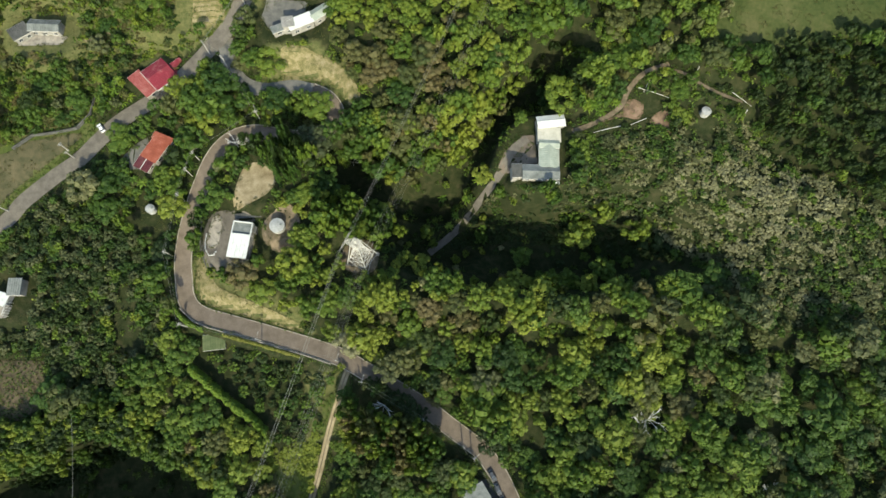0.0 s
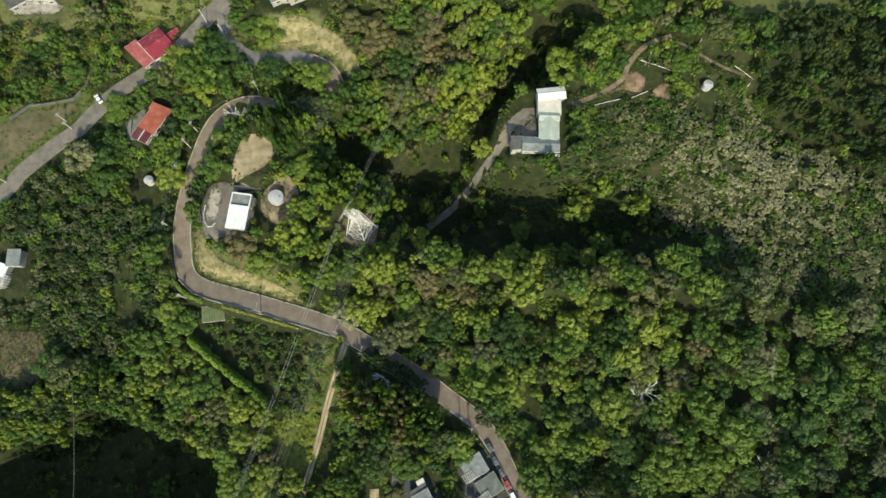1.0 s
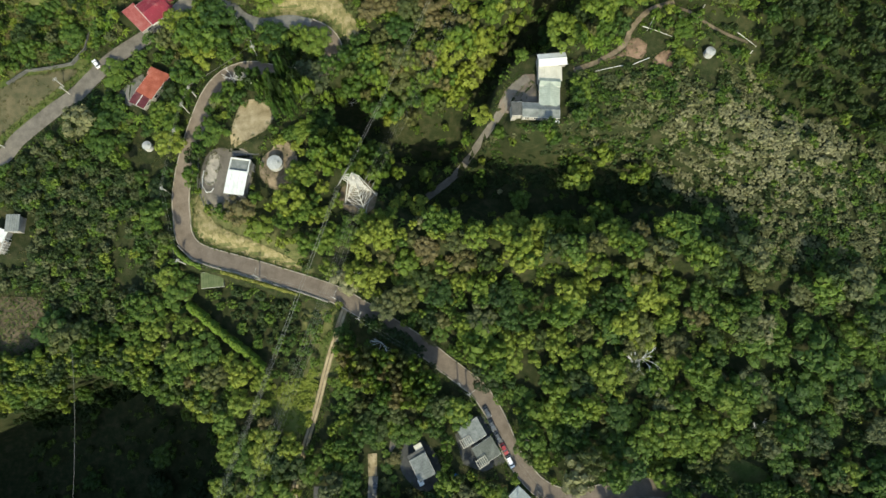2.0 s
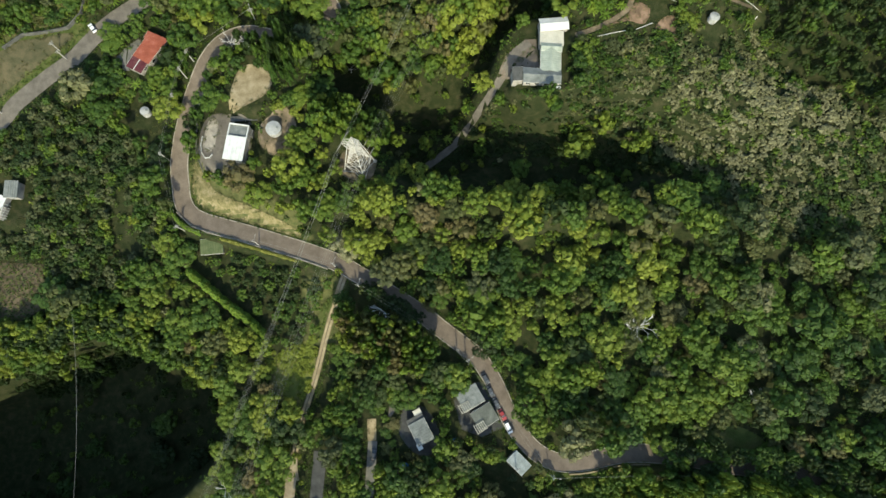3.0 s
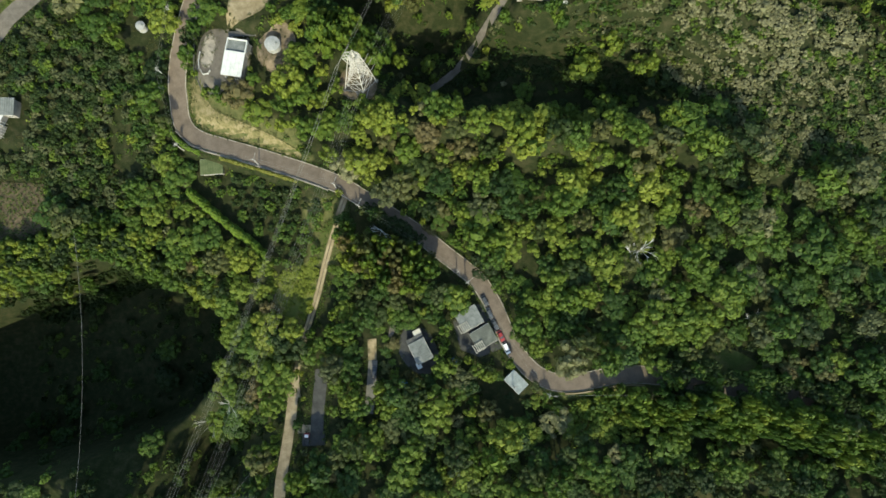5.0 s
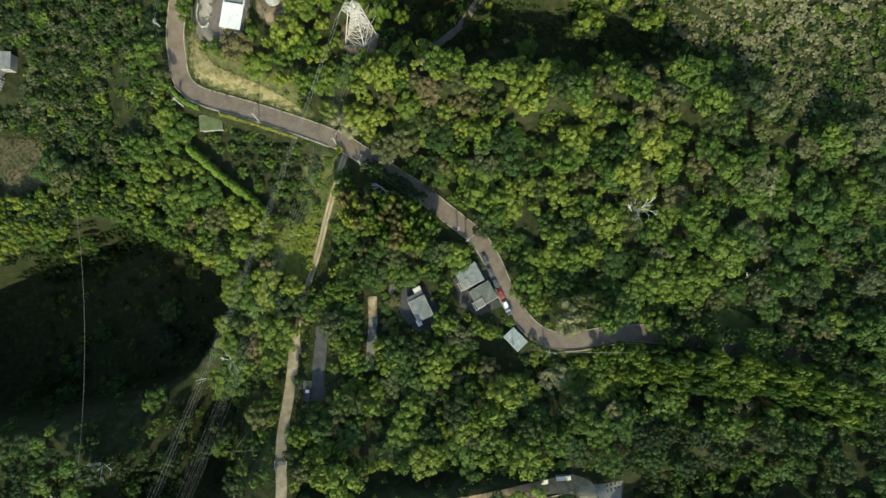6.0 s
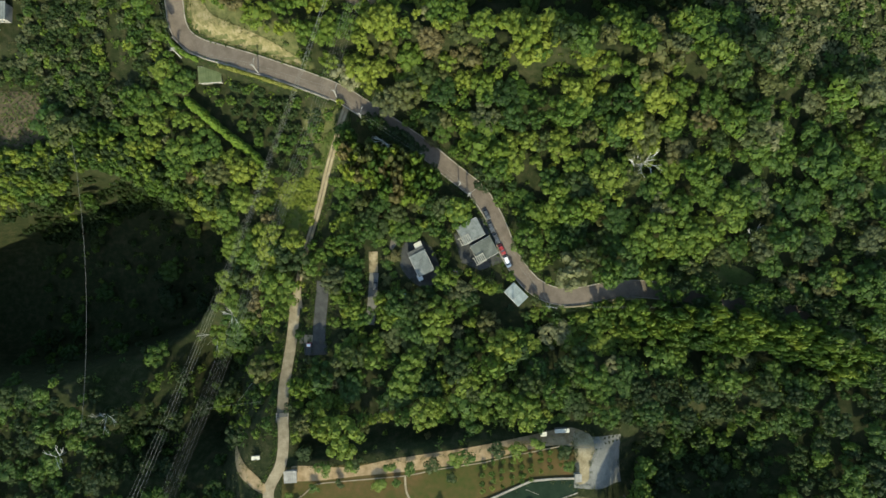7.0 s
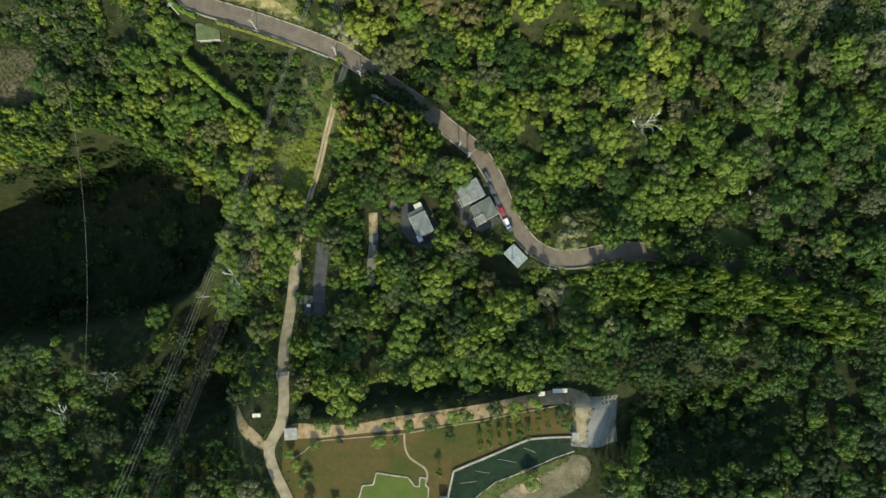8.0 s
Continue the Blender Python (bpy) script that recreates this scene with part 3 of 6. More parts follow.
def wing(house, cx, cy, l, w, turn, h, rise, kind, wall_mat, roof_mat, label="", windows=True, ridge_mat=None, ribs=0.9, over=0.35):
    """One wing of a building: walls, sheet roof with ridge cap, windows on its long sides and a door."""
    m = pose(cx, cy, 0, 0, 0, turn)
    bm = boxed(0, 0, h / 2 - 1.2, l, w, h + 2.4)
    if kind == "gable":
        for s in (-1, 1):
            a = [bm.verts.new((s * l / 2, y, z)) for y, z in ((-w / 2, h), (w / 2, h), (0, h + rise * w / (w + 2 * over)))]
            b = [bm.verts.new((s * (l / 2 - 0.2), v.co.y, v.co.z)) for v in a]
            bm.faces.new(a)
            bm.faces.new(list(reversed(b)))
            for k in range(3):
                bm.faces.new((a[k], b[k], b[(k + 1) % 3], a[(k + 1) % 3]))
    bm.transform(m)
    part("wall", bm, wall_mat, house)
    bm = slope_roof(bmesh.new(), l, w, h + 0.12, rise, kind, over, ribs=ribs)
    bm.transform(m)
    r = part("roof", bm, roof_mat, house, label)
    if kind == "gable":
        bm = boxed(0, 0, h + 0.12 + rise + 0.03, l + 2 * over, 0.5, 0.1, bevel=0.03)
        bm.transform(m)
        part("ridge_cap", bm, ridge_mat or roof_mat, r)
    for s in (-1, 1):
        if kind != "flat":
            bm = boxed(0, s * (w / 2 + over + 0.05), h + 0.02 if kind == "gable" or s < 0 else h + rise, l + 2 * over, 0.14, 0.12)
            bm.transform(m)
            part("gutter", bm, STEEL, r)
    if windows:
        n = max(1, int(l / 3.2))
        for s in (-1, 1):
            for k in range(n):
                p = m @ Vector(((k + 0.5) * l / n - l / 2, s * w / 2, min(1.6, h - 1.0)))
                window(house, p.x, p.y, p.z, turn + (0 if s < 0 else 180), min(1.6, l / n - 0.8), 1.2)


def door(house, cx, cy, turn, w=0.95, h=2.05, mat=None):
    m = pose(cx, cy, 0, 0, 0, turn)
    bm = boxed(0, -0.03, h / 2, w, 0.07, h, bevel=0.01)
    bm.transform(m)
    d = part("door", bm, mat or DARKGREY, house)
    bm = boxed(w * 0.38, -0.10, 1.0, 0.03, 0.08, 0.14)
    bm.transform(m)
    part("door_handle", bm, STEEL, d)


# ---- yards and paved areas ----
patch("pavement", round_outline([(-72.9, 71.8), (-71.8, 78), (-69.9, 86), (-67.2, 89.6), (-61.5, 89.9), (-57.4, 86.8), (-56.0, 81.8), (-58.9, 77), (-64.3, 73.4), (-68.5, 71.2)], 1.5), 0.10, SAND, "bare sandy pad with dry grass above the white house", "yard", 1.5)
patch("pavement", round_outline([(-82, 70), (-85.5, 63), (-87.6, 57), (-85.4, 50.5), (-77.4, 45.6), (-71, 48), (-65.5, 52), (-64, 67), (-74, 71.4)], 2.0), 0.08, WORN, "grey concrete yard round the white house", "yard", 1.5)
patch("pavement", [(-122.1, 97.5), (-112.5, 104.5), (-107, 90), (-115, 90), (-124.1, 91.8)], 0.08, OLD_ASPHALT, "grey concrete yard beside the orange-roofed house", "yard")
patch("pavement", [(47, 97.5), (42, 97), (35, 91), (32, 84), (36, 83.5), (47.5, 83.5)], 0.09, ASPHALT, "brownish paved court of the long building", "yard", 1.5)
patch("pavement", [(-161.6, 147.7), (-146, 146), (-148, 142), (-166, 141)], 0.08, CONCRETE, "concrete forecourt of the grey house", "yard")
patch("pavement", [(-60, 155), (-44, 154), (-45, 146), (-50, 143), (-58, 140), (-62, 146)], 0.08, OLD_ASPHALT, "grey paved yard between the upper houses", "yard")
patch("pavement", [(17, -40), (21, -33.5), (30, -33), (37, -50), (28, -54), (20, -51)], 0.08, SHADE_TAR, "dark paved yard of the roadside house, shade put into its colour", "yard")
patch("pavement", round_outline([(-3, -44), (2, -42), (8, -45), (12, -55), (8, -61), (2, -60), (-4, -53)]), 0.07, SHADE_TAR, "worn yard round the small house, shade put into its dark colour", "yard")
patch("pavement", round_outline([(-81.2, 68.6), (-77.6, 68), (-78.2, 57.4), (-80.4, 55.6), (-82.6, 57.6)], 1.5), 0.12, CONCRETE, "pale worn concrete strip in the yard of the white house", "yard", 1.5)
patch("pavement", [(-17.0, -47.6), (-13.4, -47.4), (-13.2, -55.8), (-16.6, -56)], 0.13, SAND, "bare sandy patch at the head of the parking lane", "yard", 1.5)
patch("pavement", round_outline([(-6.4, -36.6), (-4.6, -36.6), (-4.6, -41), (-6.6, -45.4), (-8.6, -47.6), (-8.2, -43)], 1.5), 0.16, WORN, "worn concrete path down to the small house", "path", 1.5)
patch("bank", round_outline([(-52, -23), (-40.5, -17), (-38.5, -28), (-43, -39), (-50, -40), (-55, -30)]), 0.10, MEADOW, "bright yellow-green grassy clearing beside the track", "bank", 1.5)
patch("field", [(-180, 70), (-163, 84), (-149, 95.5), (-137, 105), (-131, 112), (-140, 112), (-160, 108), (-182, 100)], 0.07, GRASS, "grassy brown field edge beside the upper road", "field", 2.5)
patch("field", round_outline([(-184, 72), (-167, 86), (-152, 97.6), (-141, 106), (-145, 107.6), (-154, 106), (-164, 104.8), (-171, 100.6), (-184, 94)]), 0.14, FIELD, "bare brown earth beside the upper road", "field")
patch("bank", round_outline([(-138, 143.5), (-130, 143.8), (-120, 145.6), (-116.5, 147), (-118, 148.6), (-128, 147), (-138, 146)]), 0.16, DIRT, "bare earth ledge above the scrub", "bank", 1.5)
patch("bank", round_outline([(-54, 121), (-44, 122.5), (-33.5, 120), (-26.5, 112), (-22, 112), (-25, 121), (-36, 130), (-52, 133)]), 0.12, DRYGRASS, "dry straw-coloured cut bank over the hairpin bend", "bank", 1.5)
patch("bank", round_outline([(-89.6, 45), (-88.6, 39.5), (-85.2, 35.6), (-78, 32.9), (-66, 29.2), (-54, 25.8), (-45, 23.2), (-45, 25.5), (-53, 30), (-63, 34.5), (-73, 38.5), (-80, 42.5), (-83.5, 49), (-88, 54)]), 0.14, DRYGRASS, "dry grassy verge inside the road bend", "bank", 1.5)
patch("bank", round_outline([(-60, 66), (-52, 73), (-46.5, 68), (-46, 57), (-54, 54), (-60, 58)]), 0.10, DIRT, "mottled bare earth round the water tank", "bank", 1.5)
patch("bank", round_outline([(-30, 50), (-24, 46), (-17, 47), (-15, 55), (-20, 60), (-28, 58)]), 0.10, DIRT, "mottled bare earth under the pylon", "bank", 1.5)
patch("bank", round_outline([(71, 100), (81, 103), (88, 102.5), (90, 108), (84, 110), (80, 104.5)]), 0.12, REDEARTH, "reddish bare earth slope beside the footpath", "bank", 1.5)
patch("bank", round_outline([(92.4, 101.8), (97, 106), (101, 105), (102.2, 98), (95, 96.5)]), 0.12, REDEARTH, "reddish bare earth scar among shrubs", "bank", 1.5)
patch("field", round_outline([(117, 131), (134, 127), (151, 130), (188, 135), (192, 160), (128, 149)]), 0.12, material("rough_meadow", [(0.026, 0.040, 0.011), (0.048, 0.060, 0.019), (0.078, 0.078, 0.032)], 0.07, 0.95, bump_depth=0.15, bump_scale=1.5), "rough green meadow on the upper slope", "field", 2.5)
patch("field", [(-180, 15), (-154, 14), (-152, -3), (-164, -10), (-180, -10)], 0.10, material("tilled_earth", [(0.05, 0.042, 0.026), (0.084, 0.067, 0.043), (0.122, 0.097, 0.064)], 0.25, 0.95, bump_depth=0.1, bump_scale=3), "brown terraced field with planted rows", "field", 2.0)
patch("field", [(-92, 145), (-78, 145.7), (-76.4, 158), (-90, 160)], 0.10, DRYGRASS, "small vegetable plot with straw rows", "field", 2.0)
patch("bank", round_outline([(-36, -3), (-31.5, 0), (-30.5, -5), (-35, -17), (-38, -13)]), 0.10, GRASS, "grassy corner beside the track", "bank", 1.5)
patch("bank", round_outline([(92, -57), (104, -54.5), (116, -51), (126, -49), (137, -55), (132, -59.5), (116, -58.5)]), 0.12, GRASS, "light grassy bank above the road", "bank", 1.5)
patch("bank", round_outline([(53, -67), (66, -67.5), (80, -65.5), (92, -62.5), (90, -69), (76, -74), (60, -72)]), 0.12, GRASS, "light grassy verge below the road", "bank", 1.5)

# ---- buildings ----
z = ground(-108, 126)
house = thing("house", -108, 126, z, 0, "low house with faded red sheet roofs and pale walls", "house", "houses on the slope")
wing(house, 1.6, 2.7, 9.6, 11.0, 43, 3.6, 1.3, "gable", PALE, RED, "dark red sheet roof with a low ridge", ridge_mat=RED)
wing(house, -4.7, -1.5, 5.2, 11.6, 46, 2.8, 0.7, "lean", PALE, FADED, "faded paler red lean-to roof")
wing(house, 9.3, 6.2, 4.6, 7.0, 41, 3.0, 0.6, "lean", PALE, RED)
m = pose(1.6, 2.7, 0, 0, 0, 43)
part("fascia", boxed(*(m @ Vector((0, -6.0, 3.6))), 10.4, 0.16, 0.5, 43), WHITE, house, "white fascia board")
part("fascia", boxed(*(m @ Vector((-5.25, 0, 3.9))), 0.16, 11.4, 0.5, 43), WHITE, house, "white gable board")
door(house, *(m @ Vector((2.0, -5.52, 0))).xy, 43)

z = ground(-106.5, 96.5)
house = thing("house", -107, 97, z, 0, "narrow house with an orange-brown sheet roof", "house", "houses on the slope")
wing(house, 0, 0, 8.8, 6.2, 62, 3.2, 0.9, "lean", PALE, ORANGE, "orange-brown sheet roof")
wing(house, 2.8, 5.2, 2.7, 8.0, 67, 3.7, 0.3, "lean", PALE, ORANGE)
wing(house, -3.7, -5.6, 5.2, 5.8, 65, 2.7, 0.5, "lean", PALE, MAROON, "dark maroon lower roof")
m = pose(-3.7, -5.6, 0, 0, 0, 65)
part("trim", boxed(*(m @ Vector((0, 0, 3.22))), 5.8, 0.25, 0.12, 65), WHITE, house, "white strip across the maroon roof")
part("trim", boxed(*(m @ Vector((2.6, 0, 3.25))), 0.25, 6.2, 0.12, 65), WHITE, house, "white flashing board")
door(house, -3.6, 1.0, 155)

z = ground(-70, 60)
house = thing("house", -68.4, 59.3, z, 0, "white-roofed modern house with an open roof terrace", "house", "houses on the slope")
wing(house, -0.5, -3.6, 7.2, 9.0, -7, 3.9, 0.5, "lean", PALE, WHITE, "bright white sheet roof", ribs=1.3, over=0.25)
wing(house, 0.4, 3.6, 7.6, 5.0, -7, 3.6, 0.0, "flat", PALE, GREYSHEET, "grey-green roof terrace floor", ribs=2.0, over=0.0)
m = pose(0.4, 3.6, 0, 0, 0, -7)
for cx, cy, sx, sy in ((-3.65, 0, 0.35, 5.1), (3.65, 0, 0.35, 5.1), (0, 2.4, 6.9, 0.35)):
    p = m @ Vector((cx, cy, 4.1))
    part("parapet", boxed(p.x, p.y, p.z, sx, sy, 0.9, -7), WHITE, house)
p = m @ Vector((4.5, 0.3, 2.6))
part("bay", boxed(p.x, p.y, p.z - 1.5, 1.2, 2.6, 3.4, -7), DARKGREY, house)
door(house, -4.35, -2.6, -97)
canopy = thing("canopy", -66.5, 68.6, z, 4, "dark shade canopy on posts behind the white house", "canopy")
part("roof", slope_roof(bmesh.new(), 10.5, 1.6, 2.5, 0.2, "lean", 0.2), DARKGREY, canopy)
for sx_ in (-4.8, 0, 4.8):
    for sy_ in (-0.7, 0.7):
        part("post", tube(bmesh.new(), (sx_, sy_, -0.6), (sx_, sy_, 2.6), 0.07), STEEL, canopy)
rail = thing("railing", -81.5, 55, ground(-81.5, 55), 0, "white pipe railing round the yard corner", "railing")
pts = [(-1.3, 6.5), (-1.6, 3), (-1.2, 0), (0.4, -2.4), (2.2, -2.2), (3.0, -0.8)]
for (a, b), (c, d) in zip(pts, pts[1:]):
    for h in (0.55, 1.05):
        part("rail", tube(bmesh.new(), (a, b, h), (c, d, h), 0.07), WHITE, rail)
for a, b in pts:
    part("post", tube(bmesh.new(), (a, b, -0.8), (a, b, 1.1), 0.07), WHITE, rail)

z = ground(50, 90)
house = thing("house", 51, 88, z, 0, "long angled building with pale green and white sheet roofs", "house", "houses on the slope")
wing(house, 1.6, 12.8, 10.4, 4.4, 7, 3.8, 0.7, "gable", PALE, WHITE, "white sheet gable roof")
wing(house, 0.7, 7.4, 8.4, 5.6, -2, 3.2, 0.0, "flat", PALE, CREAM, "cream flat roof", ribs=2.0)
wing(house, 0.4, 3.4, 7.4, 2.6, -2, 3.4, 0.5, "gable", PALE, PALEGREEN)
wing(house, 0.1, -1.8, 8.4, 7.0, 87, 3.0, 0.9, "gable", PALE, PALEGREEN, "pale green sheet gable roof")
wing(house, -3.4, -8.1, 13.6, 5.2, -1, 2.9, 0.8, "gable", PALE, GREYSHEET, "pale grey-blue sheet gable roof")
wing(house, -12.4, -7.5, 3.6, 4.6, 3, 2.6, 0.4, "lean", PALE, DARKGREY, "dark lean-to roof", windows=False)
door(house, -3.42, -1.0, -93)
tank_box = thing("water_tank", 53.5, 76.0, ground(53.5, 76.0), 2, "blue-grey box tank behind the long building", "water tank")
part("tank_body", boxed(0, 0, 0.9, 2.4, 1.4, 2.0, bevel=0.08), GREYSHEET, tank_box)
part("lid", boxed(0, 0, 1.98, 2.5, 0.7, 0.12, bevel=0.03), WHITE, tank_box)

z = ground(26, -43)
house = thing("house", 26, -42, z, 0, "flat grey-roofed house beside the road with pergolas", "house", "houses on the slope")
wing(house, -2.9, 3.3, 8.6, 7.2, 30, 4.4, 0.5, "lean", PALE, GREYSHEET, "grey sheet roof", over=0.2)
wing(house, 2.7, -3.7, 8.4, 7.0, 31, 4.0, 0.5, "lean", PALE, MOSSGREY, "darker grey sheet roof", over=0.2)
door(house, 3.2, 2.2, 120)
for px_, py_, turn in ((21.0, -42.2, 30), (27.0, -49.6, 31)):
    per = thing("pergola", px_, py_, z, turn, "white slatted pergola beside the grey house", "pergola")
    for s in (-1, 1):
        part("beam", boxed(0, s * 1.5, 4.9, 4.4, 0.12, 0.2), CREAM, per)
        for e in (-1, 1):
            part("post", boxed(e * 2.0, s * 1.5, 2.1, 0.14, 0.14, 5.6), CREAM, per)
    for k in range(6):
        part("slat", boxed(-2.0 + k * 0.8, 0, 5.06, 0.16, 3.4, 0.12), CREAM, per)

z = ground(4, -51.5)
house = thing("house", 4.2, -51.2, z, 0, "small house with a weathered pale grey roof", "house", "houses on the slope")
wing(house, 0.2, -0.6, 8.2, 6.0, -62, 3.4, 0.5, "lean", PALE, GREYSHEET, "weathered pale grey sheet roof")
wing(house, -2.2, 4.0, 1.5, 6.2, -62, 3.0, 0.1, "flat", PALE, DARKGREY, "dark flat roof strip", windows=False)
wing(house, -1.3, 6.4, 2.4, 2.2, 28, 2.8, 0.1, "flat", PALE, CREAM, "white roofed outhouse", windows=False)
wing(house, -0.3, -6.2, 1.2, 1.8, 28, 2.4, 0.1, "flat", PALE, WHITE, windows=False)
door(house, 3.0, 1.5, 118)

z = ground(42, -63)
house = thing("shed", 41.8, -63.0, z, -44, "open shed with a pale blue-grey sheet roof", "shed")
wing(house, 0, 0, 7.4, 4.6, 0, 2.8, 0.6, "lean", GREYSHEET, SHEDROOF, "pale blue-grey sheet roof", windows=False)

z = ground(-166, 42)
house = thing("house", -166, 44, z, 0, "grey-roofed house with a white balcony among dark trees", "house", "houses on the slope")
wing(house, 0.1, 0, 4.8, 6.4, 0, 4.0, 0.5, "lean", PALE, GREYSHEET, "grey sheet roof")
wing(house, -5.4, -4.6, 5.6, 4.6, -20, 3.2, 0.0, "flat", PALE, WHITE, "white terrace roof", ribs=2.0)
wing(house, -4.6, -9.6, 3.2, 5.0, -20, 2.2, 0.0, "flat", PALE, CONCRETE, "pale stepped terrace", windows=False, ribs=3.0)
for k in range(6):
    part("rail_post", tube(bmesh.new(), (-2.0 - 0.2 * k, -6.2 - 1.1 * k, -1), (-2.0 - 0.2 * k, -6.2 - 1.1 * k, 4.0), 0.08), WHITE, house)
part("rail", tube(bmesh.new(), (-2.0, -6.2, 4.0), (-3.0, -11.7, 4.0), 0.1), WHITE, house, "white balcony rail")

z = ground(-155, 147)
house = thing("house", -157, 147, z, 0, "grey-roofed farmhouse in two wings", "house", "houses on the slope")
wing(house, 3.0, 1.6, 12.0, 4.8, -1, 3.4, 0.9, "gable", PALE, GREYSHEET, "blue-grey sheet roof")
wing(house, -6.6, -1.2, 7.0, 5.2, 38, 3.0, 0.6, "lean", PALE, DARKGREY, "dark grey lean-to roof")
door(house, 2.0, -0.86, 0)

z = ground(-50, 144)
house = thing("house", -49, 142, z, 0, "white-roofed houses stepping along the upper road", "house", "houses on the slope")
wing(house, 3.4, -0.6, 9.6, 3.8, 27, 3.8, 0.7, "lean", PALE, WHITE, "white sheet roof")
wing(house, -1.2, -1.2, 4.2, 4.2, 12, 4.4, 0.2, "flat", PALE, PALE, "pale flat roof")
wing(house, -5.2, -3.2, 4.8, 2.4, 26, 2.8, 0.3, "lean", PALE, GREYSHEET, "blue-grey lean-to roof")
wing(house, 11.2, 4.6, 9.0, 4.0, 38, 3.6, 0.8, "gable", PALE, PALEGREEN, "pale green sheet roof")
door(house, 3.4, 1.4, 207)

z = ground(-81, 20.5)
house = thing("hut", -81, 20.2, z, 6, "small hut with a mossy green flat roof", "hut")
wing(house, 0, 0, 8.2, 5.6, 0, 2.6, 0.3, "lean", PALE, material("mossy_sheet", [(0.055, 0.075, 0.03), (0.085, 0.105, 0.048), (0.115, 0.13, 0.065)], 0.4, 0.8), "mossy green roof", windows=False)


# ---- round water tanks ----
TANKSHELL = material("tank_paint", [(0.22, 0.225, 0.21), (0.30, 0.305, 0.29), (0.37, 0.37, 0.35)], 0.6, 0.6)


def water_tank(x, y, r, h):
    z = ground(x, y)
    t = thing("water_tank", x, y, z, 0, "round white steel water tank on the slope", "water tank", "water tanks")
    part("shell", tube(bmesh.new(), (0, 0, -0.8), (0, 0, h), r, n=28), TANKSHELL, t, smooth=False)
    bm = bmesh.new()
    tube(bm, (0, 0, h), (0, 0, h + 0.3), r + 0.06, r * 0.35, 28)
    part("lid", bm, TANKSHELL, t)
    part("hatch", tube(bmesh.new(), (r * 0.5, 0.2, h + 0.1), (r * 0.5, 0.2, h + 0.45), 0.4, n=12), GREYSHEET, t)
    for s in (-0.2, 0.2):
        part("ladder_rail", tube(bmesh.new(), (s, -r - 0.1, -0.3), (s, -r - 0.1, h + 0.4), 0.03), STEEL, t)
    for k in range(6):
        part("rung", tube(bmesh.new(), (-0.2, -r - 0.1, 0.2 + 0.35 * k), (0.2, -r - 0.1, 0.2 + 0.35 * k), 0.02), STEEL, t)


water_tank(-54.3, 63.6, 2.9, 2.6)
water_tank(-108.4, 73.6, 1.8, 2.6)
water_tank(115.2, 105.8, 1.9, 2.4)

# ---- park at the foot of the slope ----
patch("lawn", [(-47, -132), (-20, -130), (10, -126), (40, -121), (64, -117), (66, -132), (48.6, -133.6), (19.8, -147), (18, -192), (-30, -192), (-40, -163), (-47, -150)], 0.05, LAWN, "patchy brown and green mown lawn of the park", "lawn", 2.5)
patch("pavement", round_outline([(-43.5, -131.5), (-20.6, -130.8), (-3.2, -127.0), (29.6, -121.0), (51.7, -116.6), (65, -114.5), (71, -117), (69, -120.5), (53.7, -120.6), (29.7, -126.6), (5.7, -131.0), (-16.1, -134), (-42.3, -137)], 3.0), 0.09, EARTHPATH, "tan sandy path along the upper edge of the park", "path", 2.0)
patch("pavement", [(65.6, -117.0), (85.6, -117.6), (86.4, -136.7), (64.6, -135.8)], 0.10, FORECOURT, "worn grey concrete forecourt in the tone of its shaded part", "yard", 2.0)
patch("pavement", [(19.9, -147.3), (48.7, -134), (66, -132.4), (66, -137.2), (58, -140.5), (47.8, -145.7), (36, -150.5), (27, -158.2), (20, -180), (12, -180), (17.4, -160)], 0.10, material("green_asphalt", [(0.010, 0.019, 0.011), (0.014, 0.025, 0.015), (0.02, 0.032, 0.019)], 0.3, 0.95, spec=0.05), "dark green parking strip with faint bay lines", "parking", 2.0)
patch("pavement", round_outline([(34, -156), (41.4, -151), (52, -146), (60, -142), (66, -138.8), (72, -141), (71, -149), (60, -157), (50, -168), (34, -170)]), 0.09, ROUGHSAND, "sandy bare ground with tufts beside the parking", "yard", 2.0)
patch("lawn", round_outline([(27.5, -158.6), (37, -151), (48, -146.4), (60, -141), (64, -139.5), (60, -144), (50, -149), (38, -156), (31, -168), (24, -176)]), 0.13, GRASS, "strip of green grass along the parking", "lawn", 2.0)
# the sunlit left side of the forecourt, painted as a paler strip
patch("pavement", round_outline([(65.2, -116.6), (71.5, -116.4), (72.4, -121), (70.6, -127), (70.0, -133), (65.6, -134), (65.0, -126)], 1.5), 0.13, SAND, "pale strip of the forecourt, its sunlight painted in sand colour", "yard", 1.5)
patch("pavement", round_outline([(44.5, -147), (49.5, -145.2), (53.6, -148.6), (52.4, -153.4), (47, -154.6), (43.6, -151)], 1.5), 0.12, EARTHPATH, "round sandy bed about a shrub", "bed", 1.5)
patch("pavement", round_outline([(-73, -131), (-67, -129.4), (-60, -133), (-53.5, -138.5), (-54, -142), (-61, -138.5), (-69, -134.5)]), 0.22, EARTHPATH, "bare sandy corner beside the track", "yard", 1.5)


